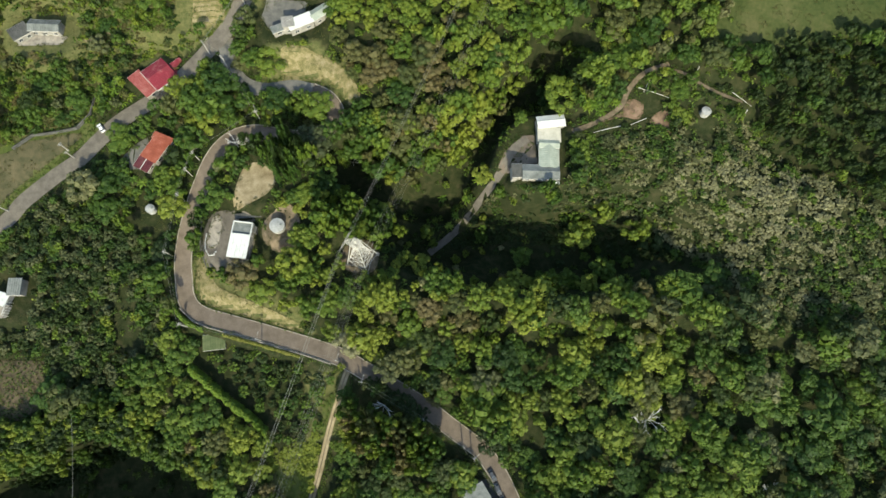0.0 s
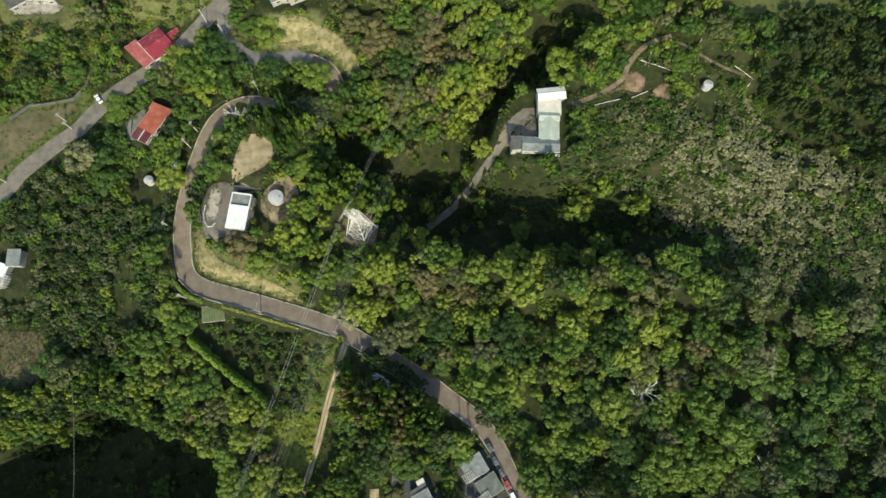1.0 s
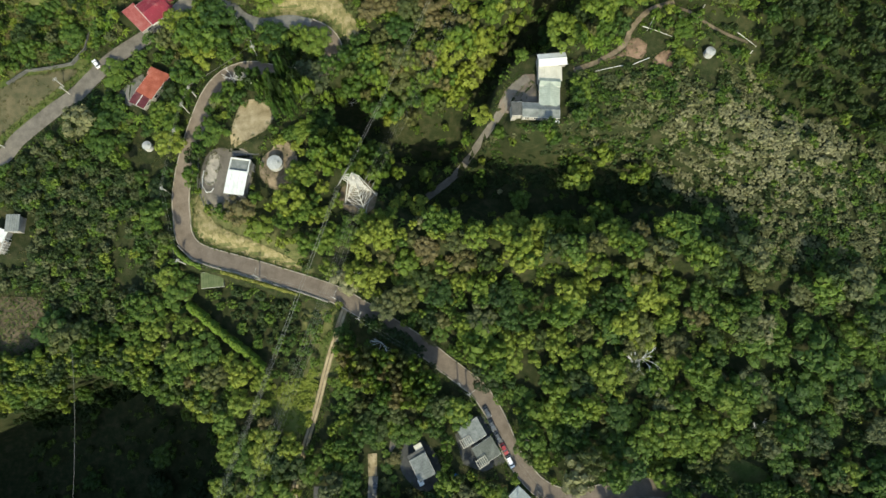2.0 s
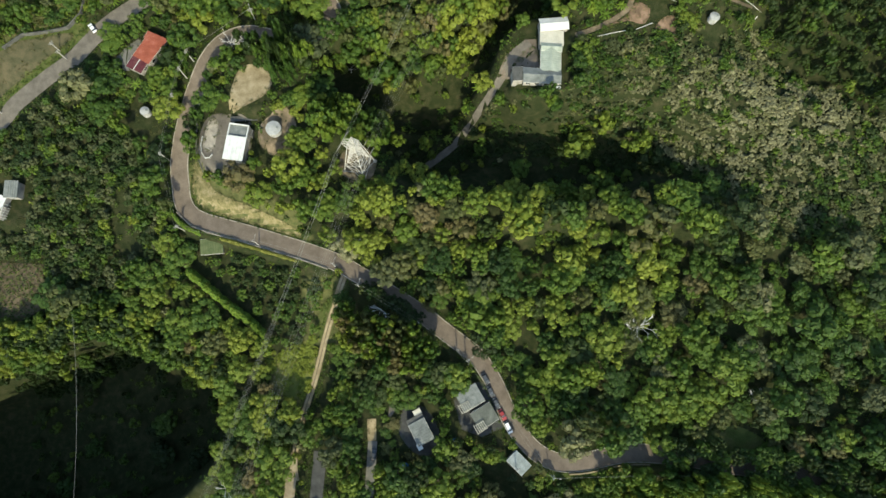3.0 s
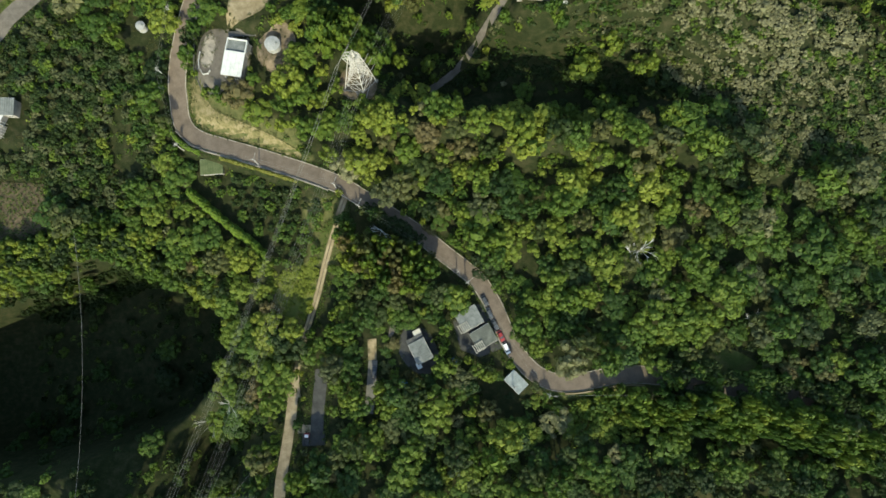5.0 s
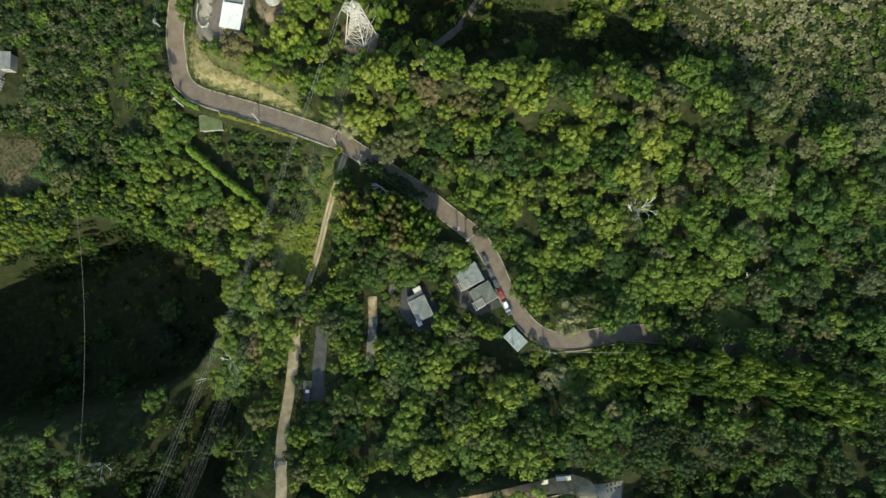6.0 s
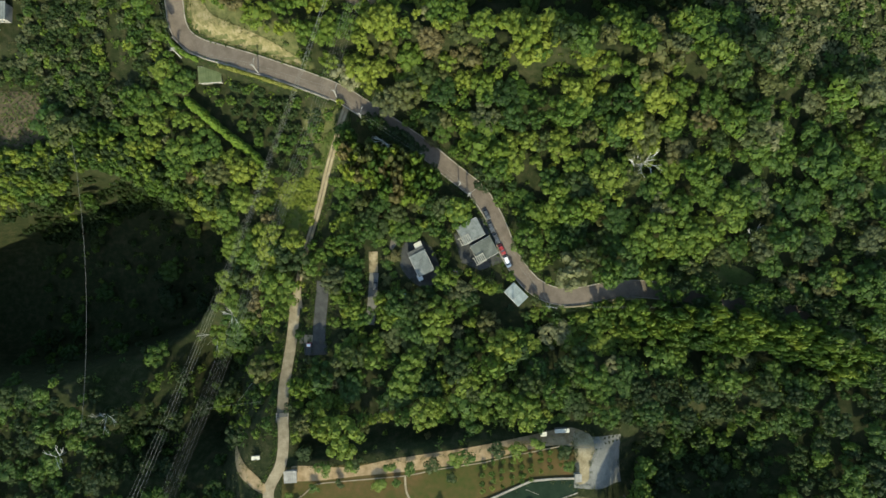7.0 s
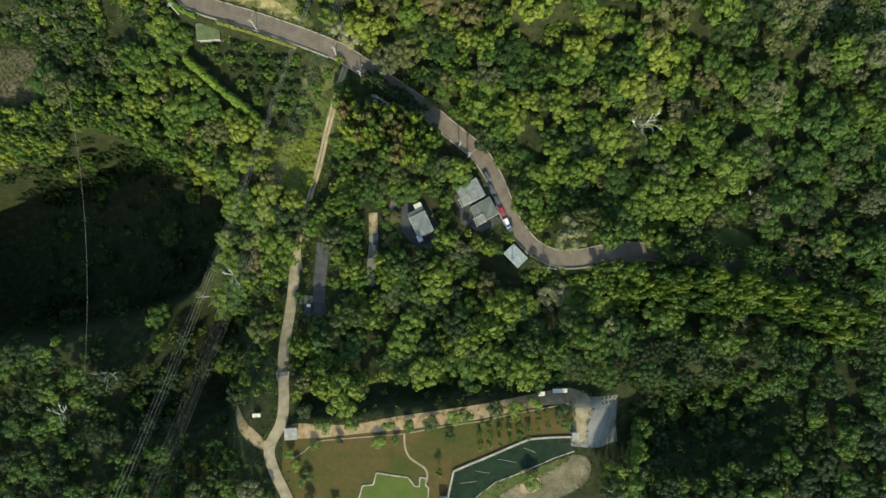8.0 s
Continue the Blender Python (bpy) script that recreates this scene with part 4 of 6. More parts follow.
def wall_line(name, pts, w, h, mat, label, category):
    """A low wall or kerb along plan points, each straight piece butted to the next."""
    t = thing(name, pts[0][0], pts[0][1], ground(*pts[0]), 0, label, category)
    ox, oy, oz = pts[0][0], pts[0][1], ground(*pts[0])
    fine = []
    for a, b in zip(pts, pts[1:]):
        n = max(1, int(math.dist(a, b) / 2.2))
        fine += [(a[0] + (b[0] - a[0]) * i / n, a[1] + (b[1] - a[1]) * i / n) for i in range(n)]
    pts = fine + [pts[-1]]
    for a, b in zip(pts, pts[1:]):
        d = Vector(b) - Vector(a)
        za, zb = ground(*a) - oz, ground(*b) - oz
        bm = bmesh.new()
        n = Vector((-d.y, d.x)).normalized() * w / 2
        lo, hi = [], []
        for p, z in ((a, za), (b, zb)):
            for s in (-1, 1):
                q = Vector(p) + s * n - Vector((ox, oy))
                lo.append(bm.verts.new((q.x, q.y, z - 0.6)))
                hi.append(bm.verts.new((q.x, q.y, z + h)))
        for k in ((0, 1, 3, 2),):
            bm.faces.new([hi[i] for i in k])
            bm.faces.new([lo[i] for i in reversed(k)])
        for i, j in ((0, 1), (1, 3), (3, 2), (2, 0)):
            bm.faces.new((lo[i], lo[j], hi[j], hi[i]))
        part("wall_piece", bm, mat, t)
    return t


wall_line("low_wall", [(17.4, -160), (19.8, -147), (34, -140.4), (48.6, -133.6), (57, -132.6), (65, -132)], 0.75, 0.7, CONCRETE, "pale concrete low wall edging the parking", "wall")
wall_line("kerb", [(14, -182), (20, -170), (27, -158.4), (36.4, -150.8), (47.8, -146), (58, -140.8), (66, -137.6)], 0.35, 0.25, CONCRETE, "thin pale kerb along the parking", "kerb")
wall_line("kerb", [tuple(q) for q in smooth_line([(0.3, -133.5), (0.8, -138.5), (2.6, -142.4), (6.0, -144.8), (8.8, -146.6), (9.8, -149), (9.6, -151.5)], 1.3)], 0.75, 0.14, PALESAND, "curved pale stepping path across the lawn", "path")
wall_line("kerb", [tuple(q) for q in smooth_line([(30, -127.4), (14, -130.4), (0.3, -133.4), (-12, -135), (-26, -136.6), (-34, -138), (-38.5, -142), (-43, -145)], 2.0)], 0.4, 0.2, PALESAND, "pale edging along the sandy path", "kerb")
wall_line("kerb", [(30, -127.4), (42, -124.4), (54, -121.6), (64, -119.6)], 0.4, 0.2, PALESAND, "sandy edging along the path", "kerb")
pond_line = [(-18, -172), (-16.4, -159), (-15.2, -154.2), (-11, -153.6), (-10, -149), (2.3, -150.3), (5.0, -153.6), (6.8, -153.7), (7.0, -150), (9.4, -150.4), (9.2, -153), (10.4, -154), (10, -172)]
patch("water", pond_line, 0.12, POND, "light green still pond water", "pond", 3.0)
wall_line("pond_edge", pond_line, 0.5, 0.3, CONCRETE, "pale stepped concrete rim of the pond", "kerb")
for x, y, dx, dy in ((46.5, -137.0, 7.5, -2.8), (36.5, -141.8, 9.5, -1.4), (28.0, -146.6, 8.0, -1.2), (22.6, -151.6, 8.0, 1.0), (22, -160, 4, 3)):
    bm = boxed(dx / 2, dy / 2, 0, math.hypot(dx, dy), 0.12, 0.02, math.degrees(math.atan2(dy, dx)))
    ob = part("bay_line", bm, CONCRETE)
    ob.location = (x, y, ground(x + dx / 2, y + dy / 2) + 0.16)
    tagged(ob, "faint white painted bay line on the parking", "marking", "bay lines", "structure")
for x, y, sx_, sy_, h, mt, lab in ((65.6, -131.2, 2.4, 3.0, 2.4, PALE, "small pale kiosk at the end of the wall"), (16.4, -158.6, 3.2, 4.2, 2.6, CREAM, "small white-roofed pump house by the pond"),
                                  (-43.4, -134.6, 4.8, 4.4, 2.6, PALE, "white square shelter roof beside the track"), (-57.2, -128.2, 3.0, 1.4, 1.6, CREAM, "small white box shelter"),
                                  (60.5, -115.2, 5.6, 1.5, 2.2, CREAM, "long white shed under the trees"), (53.2, -116.4, 2.4, 1.6, 2.0, CREAM, "small white cabinet under the trees"),
                                  (-35.6, 77.6, 0.8, 0.8, 1.4, PALE, "small pale cabinet on the slope")):
    s = thing("kiosk", x, y, ground(x, y), 4, lab, "shelter")
    part("body", boxed(0, 0, h / 2 - 0.5, sx_ * 0.86, sy_ * 0.86, h + 1.0), PALE, s)
    part("roof", slope_roof(bmesh.new(), sx_, sy_, h, 0.15, "lean", 0.05, ribs=1.5), mt, s)
    part("door", boxed(0, -sy_ * 0.43 - 0.03, 0.9, min(0.9, sx_ * 0.5), 0.06, 1.8), DARKGREY, s)


# ---- pylon and its lines ----
PX, PY = -21.5, 52.0
pz = ground(PX, PY)
TOP = 25.0
pyl = thing("pylon", PX, PY, pz, -25, "pale painted steel lattice pylon on bare earth", "pylon")


def half(h):
    return 4.5 - 3.1 * min(1.0, h / 19.0)


for sx_, sy_ in ((-1, -1), (1, -1), (1, 1), (-1, 1)):
    part("leg", tube(bmesh.new(), (sx_ * half(-0.8), sy_ * half(-0.8), -0.8), (sx_ * half(19), sy_ * half(19), TOP), 0.20, 0.14, 6), STEEL, pyl)
    part("footing", boxed(sx_ * 4.55, sy_ * 4.55, -0.2, 1.3, 1.3, 1.2, bevel=0.1), CONCRETE, pyl)
levels = [0, 5, 9.5, 13.2, 16.4, 19, 21, 23, 25]
for a, b in zip(levels, levels[1:]):
    ha, hb = half(a), half(b)
    for k in range(4):
        c = [(-1, -1), (1, -1), (1, 1), (-1, 1)]
        p, q = c[k], c[(k + 1) % 4]
        part("brace", tube(bmesh.new(), (p[0] * ha, p[1] * ha, a), (q[0] * hb, q[1] * hb, b), 0.09, n=5), STEEL, pyl)
        part("brace", tube(bmesh.new(), (q[0] * ha, q[1] * ha, a), (p[0] * hb, p[1] * hb, b), 0.09, n=5), STEEL, pyl)
        part("brace", tube(bmesh.new(), (p[0] * hb, p[1] * hb, b), (q[0] * hb, q[1] * hb, b), 0.09, n=5), STEEL, pyl)
part("peak", tube(bmesh.new(), (0, 0, TOP - 0.4), (0, 0, TOP + 2.2), 0.5, 0.08, 6), STEEL, pyl)
ARMS = [(17.5, 5.8), (20.5, 4.8), (23.5, 3.8)]
for h, reach in ARMS:
    for s in (-1, 1):
        bm = bmesh.new()
        for y in (-1.1, 1.1):
            tube(bm, (s * 1.1, y, h), (s * reach, 0, h + 0.1), 0.09, n=5)
            tube(bm, (s * 1.1, y, h + 1.3), (s * reach, 0, h + 0.1), 0.07, n=5)
            tube(bm, (s * 2.4, y * 0.6, h), (s * 2.4, y * 0.6, h + 0.8), 0.06, n=5)
        arm = part("cross_arm", bm, STEEL, pyl)
        for t in (-1, 1):
            bm = bmesh.new()
            for k in range(9):
                y = t * (0.4 + 0.36 * k)
                tube(bm, (s * reach, y, h - 0.02 * k), (s * reach, y + t * 0.2, h - 0.02 * k), 0.14, 0.09, 8)
            tube(bm, (s * reach, 0, h), (s * reach, t * 3.8, h - 0.2), 0.06, n=5)
            part("insulator", bm, PALE, arm, "pale insulator string")


def cable(name, a, b, sag, r, label, group="", n=26):
    """A hanging wire between two points."""
    a, b = Vector(a), Vector(b)
    cu = bpy.data.curves.new(name, "CURVE")
    cu.dimensions, cu.bevel_depth, cu.bevel_resolution = "3D", r, 1
    sp = cu.splines.new("POLY")
    sp.points.add(n)
    for i in range(n + 1):
        u = i / n
        p = a.lerp(b, u)
        sp.points[i].co = (p.x, p.y, p.z - 4 * sag * u * (1 - u), 1)
    cu.materials.append(WIRE)
    dg = new("wire_form", cu)
    me = bpy.data.meshes.new_from_object(dg)
    bpy.data.objects.remove(dg)
    bpy.data.curves.remove(cu)
    return tagged(new(name, me), label, "wire", group)


m = pose(PX, PY, pz, 0, 0, -25)
for h, reach in ARMS:
    for s in (-1, 1):
        for o in (-0.45, 0.45):
            a = m @ Vector((s * reach + o, -3.8, h - 0.2))
            cable("power_line", a, (-124 + 5.8 * s + o * 1.6 - (h - 20.5) * 0.45, -232, 2 + h * 0.8), 16.0, 0.019, "thin grey high-voltage line from the pylon", "high-voltage lines", 34)
            a = m @ Vector((s * reach + o, 3.8, h - 0.2))
            cable("power_line", a, (82 + 6.0 * s + o, 262, 92 + h), 12.0, 0.012, "thin grey high-voltage line from the pylon", "high-voltage lines", 34)
cable("power_line", (-135.5, -6, ground(-135.5, -6) + 9), (-124, -118, ground(-124, -118) + 11), 6.0, 0.045, "single pale cable spanning the dark valley", "valley cable")
cable("power_line", (-90, -119, ground(-90, -119) + 9), (-56.3, -107, ground(-56.3, -107) + 8), 0.8, 0.04, "thin cable crossing over the dark trees", "side cables")
cable("power_line", (-71, -112, ground(-71, -112) + 8), (-60, -98, ground(-60, -98) + 8), 0.5, 0.04, "thin cable crossing over the dark trees", "side cables")


# ---- utility poles ----
def utility_pole(x, y, turn, lamp=False, box_on=False, h=8.6, tint=POLE):
    z = ground(x, y)
    t = thing("utility_pole", x, y, z, turn, "grey concrete utility pole with crossarms beside the road" if not lamp else "grey concrete utility pole with a street lamp arm", "utility pole", "utility poles")
    part("pole", tube(bmesh.new(), (0, 0, -1.0), (0, 0, h), 0.24, 0.17, 10), tint, t)
    for k in range(2):
        a = part("crossarm", boxed(0, 0.16, h - 0.4 - 0.8 * k, 2.0 - 0.3 * k, 0.14, 0.16), GALVANISED, t)
        for s in (-0.85, -0.3, 0.3, 0.85):
            part("insulator", tube(bmesh.new(), (s * (1 - 0.15 * k), 0.16, h - 0.32 - 0.8 * k), (s * (1 - 0.15 * k), 0.16, h - 0.02 - 0.8 * k), 0.09, 0.05, 8), PALE, a)
    if box_on:
        part("transformer", tube(bmesh.new(), (0.0, -0.55, h - 2.6), (0.0, -0.55, h - 1.4), 0.38, n=14), GALVANISED, t, "grey pole transformer can")
    if lamp:
        bm = bmesh.new()
        tube(bm, (0, 0, h - 1.6), (0, -2.2, h - 0.9), 0.06, n=6)
        arm = part("lamp_arm", bm, GALVANISED, t)
        part("lamp_head", boxed(0, -2.5, h - 0.9, 0.3, 0.8, 0.16, bevel=0.04), PALE, arm)
    return (x, y, z + h - 0.05)


heads = [utility_pole(40.6, -64.5 + 0, 20), utility_pole(53.8, -67.2, 80, True), utility_pole(21.8, -24.8, 130, True, True), utility_pole(18.2, -20.6, 130), utility_pole(3.0, -10.4, 130),
         utility_pole(-20.7, 3.7, 160, True), utility_pole(-30.4, 11.8, 160, True), utility_pole(-60.9, 20.2, 170, True), utility_pole(-92.2, 26.5, 220, False, True),
         utility_pole(-99.0, 54.6, 265, False, True), utility_pole(-94.2, 76.4, 250), utility_pole(-91.0, 86.0, 245), utility_pole(-88.2, 92.4, 245),
         utility_pole(-63.7, 108.4, 200, True), utility_pole(-76.5, 128.5, 150), utility_pole(-84.5, 135.0, 140, True), utility_pole(-69.0, 152.0, 100, True)]
for a, b in zip(heads[1:], heads[2:]):
    for o in (-0.7, 0.7):
        cable("power_line", (a[0] + o * 0.6, a[1] + o * 0.6, a[2]), (b[0] + o * 0.6, b[1] + o * 0.6, b[2]), 0.6, 0.02, "thin dark overhead wire between roadside poles", "roadside wires", 10)
cable("power_line", heads[1], (106, -66, ground(106, -66) + 8), 0.8, 0.03, "thin dark overhead wire along the road", "roadside wires", 14)
for x, y, turn in ((-143.5, 96.8, 50), (-171.1, 75.5, 50), (-146.6, 100.4, 50)):
    utility_pole(x, y, turn, False, False, 6.5)


# ---- retaining walls, hedges ----
# dark grey wall, its deep shadow groove put into the colour
wall_line("retaining_wall", [(-170, 101.2), (-162, 107), (-152.4, 107.8), (-142.8, 109.4), (-137.5, 115), (-136, 121), (-131.6, 125.2), (-124, 126.6)], 0.4, 1.7, DARKGREY, "dark concrete retaining wall above the upper road, toned as a shadow groove", "wall")
def beside(line, lo, hi, off, every=6):
    """Plan points beside a way, off metres to its left, between two x values."""
    out = []
    for i in range(1, len(line) - 1, every):
        t = (line[i + 1] - line[i - 1]).normalized()
        if lo < line[i].x < hi and line[i].y < 40:
            out.append((line[i].x - t.y * off, line[i].y + t.x * off))
    return out


wall_line("retaining_wall", beside(MAIN, -92, -32, 3.9), 0.35, 0.75, CONCRETE, "low concrete parapet along the outer road edge", "wall")
wall_line("retaining_wall", beside(MAIN, 61, 93, 4.1, 3), 0.5, 0.8, SAND, "rough sandy stone parapet along the outer road edge", "wall")
wall_line("retaining_wall", [(-87, 70), (-87.6, 58), (-84, 49), (-76, 45.6)], 0.4, 0.9, DARKGREY, "dark stone retaining wall below the white house", "wall")


def hedge(pts, w, h, mat, label, seed, dens=26, size=0.42):
    """A clipped or wild hedge: leaf clumps along a line, wider at the top than a wall and uneven."""
    r = np.random.default_rng(seed)
    line = smooth_line(pts, 0.5)
    quads = []
    for p in line:
        for k in range(dens):
            a = r.uniform(0, math.pi)
            d = np.array([r.normal(0, 0.35), math.cos(a), math.sin(a)])
            wob = 1 + 0.55 * noise.noise((p.x / 2.5, p.y / 2.5, seed))
            c = np.array([p.x + r.uniform(-0.3, 0.3), p.y, 0]) + np.array([0, d[1] * w * wob, h * wob * (0.35 + 0.65 * d[2])])
            nrm = d + r.normal(0, 0.45, 3)
            nrm /= np.linalg.norm(nrm)
            u = np.cross(nrm, r.normal(0, 1, 3))
            u /= np.linalg.norm(u)
            v = np.cross(nrm, u)
            e = size * r.uniform(0.6, 1.3)
            c[2] += ground(p.x, p.y)
            quads.append([c - e * u, c - 0.75 * e * v, c + e * u, c + 0.75 * e * v])
    q = np.array(quads)
    ob = new("hedge", leaf_mesh("hedge", q, np.zeros((0, 3, 3)), r.uniform(0.3, 0.8, len(q)), np.zeros(0), mat))
    return tagged(ob, label, "hedge")


# ---- dead trees and fallen timber ----
def dead_tree(x, y, h, seed, lean=0.0):
    r = np.random.default_rng(seed)
    t = thing("dead_tree", x, y, ground(x, y), r.uniform(0, 360), "bare grey-white dead tree with forked branches", "dead tree", "dead trees")
    part("trunk", tube(bmesh.new(), (0, 0, -0.4), (lean, 0, h * 0.6), 0.17, 0.09, 7), DEADWOOD, t)
    main = r.uniform(0, 6.28)
    for k in range(8):
        a, z0 = main + (2.4 if k % 3 == 0 else 0.0) + r.normal(0, 0.75), h * r.uniform(0.3, 0.6)
        l = h * r.uniform(0.2, 0.5)
        tip = (lean * z0 / h + l * math.cos(a), l * math.sin(a), z0 + l * r.uniform(0.4, 0.9))
        bm = tube(bmesh.new(), (lean * z0 / h, 0, z0), tip, 0.075, 0.045, 6)
        for j in range(3):
            u = r.uniform(0.4, 0.9)
            b = a + r.uniform(-0.9, 0.9)
            s = (lean * z0 / h + (tip[0] - lean * z0 / h) * u, tip[1] * u, z0 + (tip[2] - z0) * u)
            tube(bm, s, (s[0] + 0.5 * l * math.cos(b), s[1] + 0.5 * l * math.sin(b), s[2] + 0.3 * l), 0.05, 0.03, 5)
        part("branch", bm, DEADWOOD, t)


for k, (x, y, h) in enumerate(((-12.0, -5.0, 12), (88, -11, 11), (85, -13, 9), (-84.5, -85, 15), (-72, -74.5, 10), (-65, 96, 9), (-72, 97, 8), (-119, -115, 11), (-139, -133, 10), (132, -39, 9), (-27, 96, 6), (-21.5, 21.5, 7), (132, -68, 8))):
    dead_tree(x, y, h, 40 + k)
for k, (a, b) in enumerate((((92.9, 119.2), (89.6, 112.5)), ((111.6, 122.1), (108.6, 116.6)), ((126, 113.4), (133.6, 107.8)), ((80.6, 99.6), (69.2, 96.5)), ((91, 102.8), (81, 98.6)), ((87.4, 114), (100, 110.7)), ((132, 106.4), (129.6, 102.6)), ((120, 128), (128, 121)))):
    bm = bmesh.new()
    za, zb = ground(*a) + 0.5, ground(*b) + 0.5
    mid = ((a[0] + b[0]) / 2, (a[1] + b[1]) / 2, (za + zb) / 2 + 0.2)
    tube(bm, (*a, za), mid, 0.13, 0.11, 7)
    tube(bm, mid, (*b, zb), 0.11, 0.06, 7)
    tagged(part("log", bm, DEADWOOD), "long bleached fallen trunk lying on the slope", "log", "fallen trunks")


# ---- vehicles ----
def paint(name, c):
    return material(name, [tuple(v * 0.9 for v in c), c], 1.0, 0.35, spec=0.5)


PAINT_RED, PAINT_WHITE, PAINT_SILVER, PAINT_DARK = paint("red_paint", (0.26, 0.03, 0.03)), paint("white_paint", (0.75, 0.75, 0.73)), paint("silver_paint", (0.40, 0.41, 0.42)), paint("dark_paint", (0.05, 0.055, 0.06))
RUBBER = material("rubber", [(0.02, 0.02, 0.02), (0.035, 0.035, 0.035)], 3.0, 0.9)


def car(x, y, turn, mat, words, van=False):
    """A parked car: shaped body, glazed cabin, wheels, lamps."""
    t = thing("car", x, y, ground(x, y) + 0.09, turn, words, "car", "parked cars")
    l, w = (4.7, 1.8) if van else (4.4, 1.75)
    prof = [(-l / 2, 0.35), (-l / 2, 0.9), (-l / 2 + 0.1, 1.0), (-0.9 if not van else 1.4, 1.02), (l / 2 - 0.9, 0.98), (l / 2 - 0.08, 0.8), (l / 2, 0.4)]

    def loft(points, width, inset, name, m, par):
        bm = bmesh.new()
        a = [bm.verts.new((px_, -width / 2 + inset * (pz_ > 1.2), pz_)) for px_, pz_ in points]
        b = [bm.verts.new((px_, width / 2 - inset * (pz_ > 1.2), pz_)) for px_, pz_ in points]
        bm.faces.new(a)
        bm.faces.new(list(reversed(b)))
        for k in range(len(points)):
            j = (k + 1) % len(points)
            bm.faces.new((a[k], b[k], b[j], a[j]))
        bmesh.ops.bevel(bm, geom=bm.edges[:], offset=0.04, segments=1, affect="EDGES")
        return part(name, bm, m, par)

    loft(prof, w, 0.0, "body", mat, t)
    c0, c1 = (-l / 2 + 0.05, 1.5) if van else (-1.75, 1.0)
    loft([(c0, 1.0), (c0 + 0.35, 1.42), (c1 - 0.65, 1.42), (c1, 1.0)], w - 0.1, 0.14, "cabin_glass", GLASS, t)
    part("roof", boxed((c0 + c1 - 0.3) / 2, 0, 1.46 if not van else 1.62, c1 - c0 - 1.15, w - 0.42, 0.06 if not van else 0.36, bevel=0.02), mat, t)
    for sx_ in (-1.35, 1.4):
        for sy_ in (-1, 1):
            wh = part("wheel", tube(bmesh.new(), (sx_, sy_ * (w / 2 - 0.2), 0.32), (sx_, sy_ * (w / 2 + 0.01), 0.32), 0.32, n=14), RUBBER, t)
            part("rim", tube(bmesh.new(), (sx_, sy_ * (w / 2 + 0.005), 0.32), (sx_, sy_ * (w / 2 + 0.03), 0.32), 0.19, n=10), STEEL, wh)
    for sy_ in (-0.6, 0.6):
        part("headlight", boxed(l / 2 - 0.05, sy_, 0.68, 0.1, 0.36, 0.14, bevel=0.02), WHITE, t)
        part("tail_light", boxed(-l / 2 + 0.02, sy_ * 1.15, 0.8, 0.08, 0.22, 0.2, bevel=0.02), PAINT_RED, t)
    return t


car(36.0, -45.4, -62, PAINT_RED, "red saloon car parked at the road edge")
car(38.2, -50.2, -64, PAINT_WHITE, "white van parked at the road edge", True)
car(29.4, -31.6, -60, PAINT_DARK, "dark car parked beside the grey house")
car(31.4, -36.6, -66, PAINT_DARK, "dark grey car parked beside the grey house")
car(33.6, -41.0, -64, PAINT_DARK, "dark green car parked beside the grey house")
car(-13.9, -60.6, 88, PAINT_DARK, "dark car parked on the shaded lane")
car(-132.6, 109.0, 130, PAINT_WHITE, "white car on the upper road")
patch("pavement", [(-46.6, -63), (-44.2, -63), (-44.0, -66.5), (-43.3, -71.5), (-48.5, -71.5), (-47.0, -67)], 0.24, PALESAND, "widening mouth of the pale track", "road", 1.5)
patch("pavement", [(-44.0, -81.6), (-38.6, -81.8), (-38.6, -84.6), (-44.0, -85.6)], 0.26, PALESAND, "pale concrete apron joining the drive to the track", "pavement", 1.5)
patch("pavement", [(-42.6, -85.4), (-38.6, -84.6), (-33, -84), (-32.5, -89.5), (-41.5, -90)], 0.21, SHADE_TAR, "asphalt yard at the foot of the drive, darkened for tree shade", "yard", 1.5)
truck = thing("pickup_truck", -39.8, -87.0, ground(-39.8, -87.0) + 0.22, 88, "small truck with a red and white cab in the yard", "truck")
part("cab", boxed(1.5, 0, 1.15, 1.7, 1.8, 1.6, bevel=0.15), PAINT_RED, truck)
part("windscreen", boxed(2.33, 0, 1.45, 0.1, 1.5, 0.6, bevel=0.02), GLASS, truck)
part("cab_roof", boxed(1.4, 0, 1.98, 1.1, 1.5, 0.1, bevel=0.04), PAINT_WHITE, truck)
part("bed_floor", boxed(-1.0, 0, 0.75, 3.0, 1.8, 0.12), DARKGREY, truck)
for s in (-1, 1):
    part("bed_side", boxed(-1.0, s * 0.88, 1.05, 3.0, 0.08, 0.5), PAINT_DARK, truck)
    for x in (-1.6, 1.5):
        part("wheel", tube(bmesh.new(), (x, s * 0.65, 0.35), (x, s * 0.9, 0.35), 0.35, n=14), RUBBER, truck)
part("tailgate", boxed(-2.5, 0, 1.05, 0.08, 1.8, 0.5), PAINT_DARK, truck)

# ---- blue tubs by the houses ----
BLUE = material("blue_plastic", [(0.02, 0.10, 0.32), (0.03, 0.14, 0.42)], 1.0, 0.45)
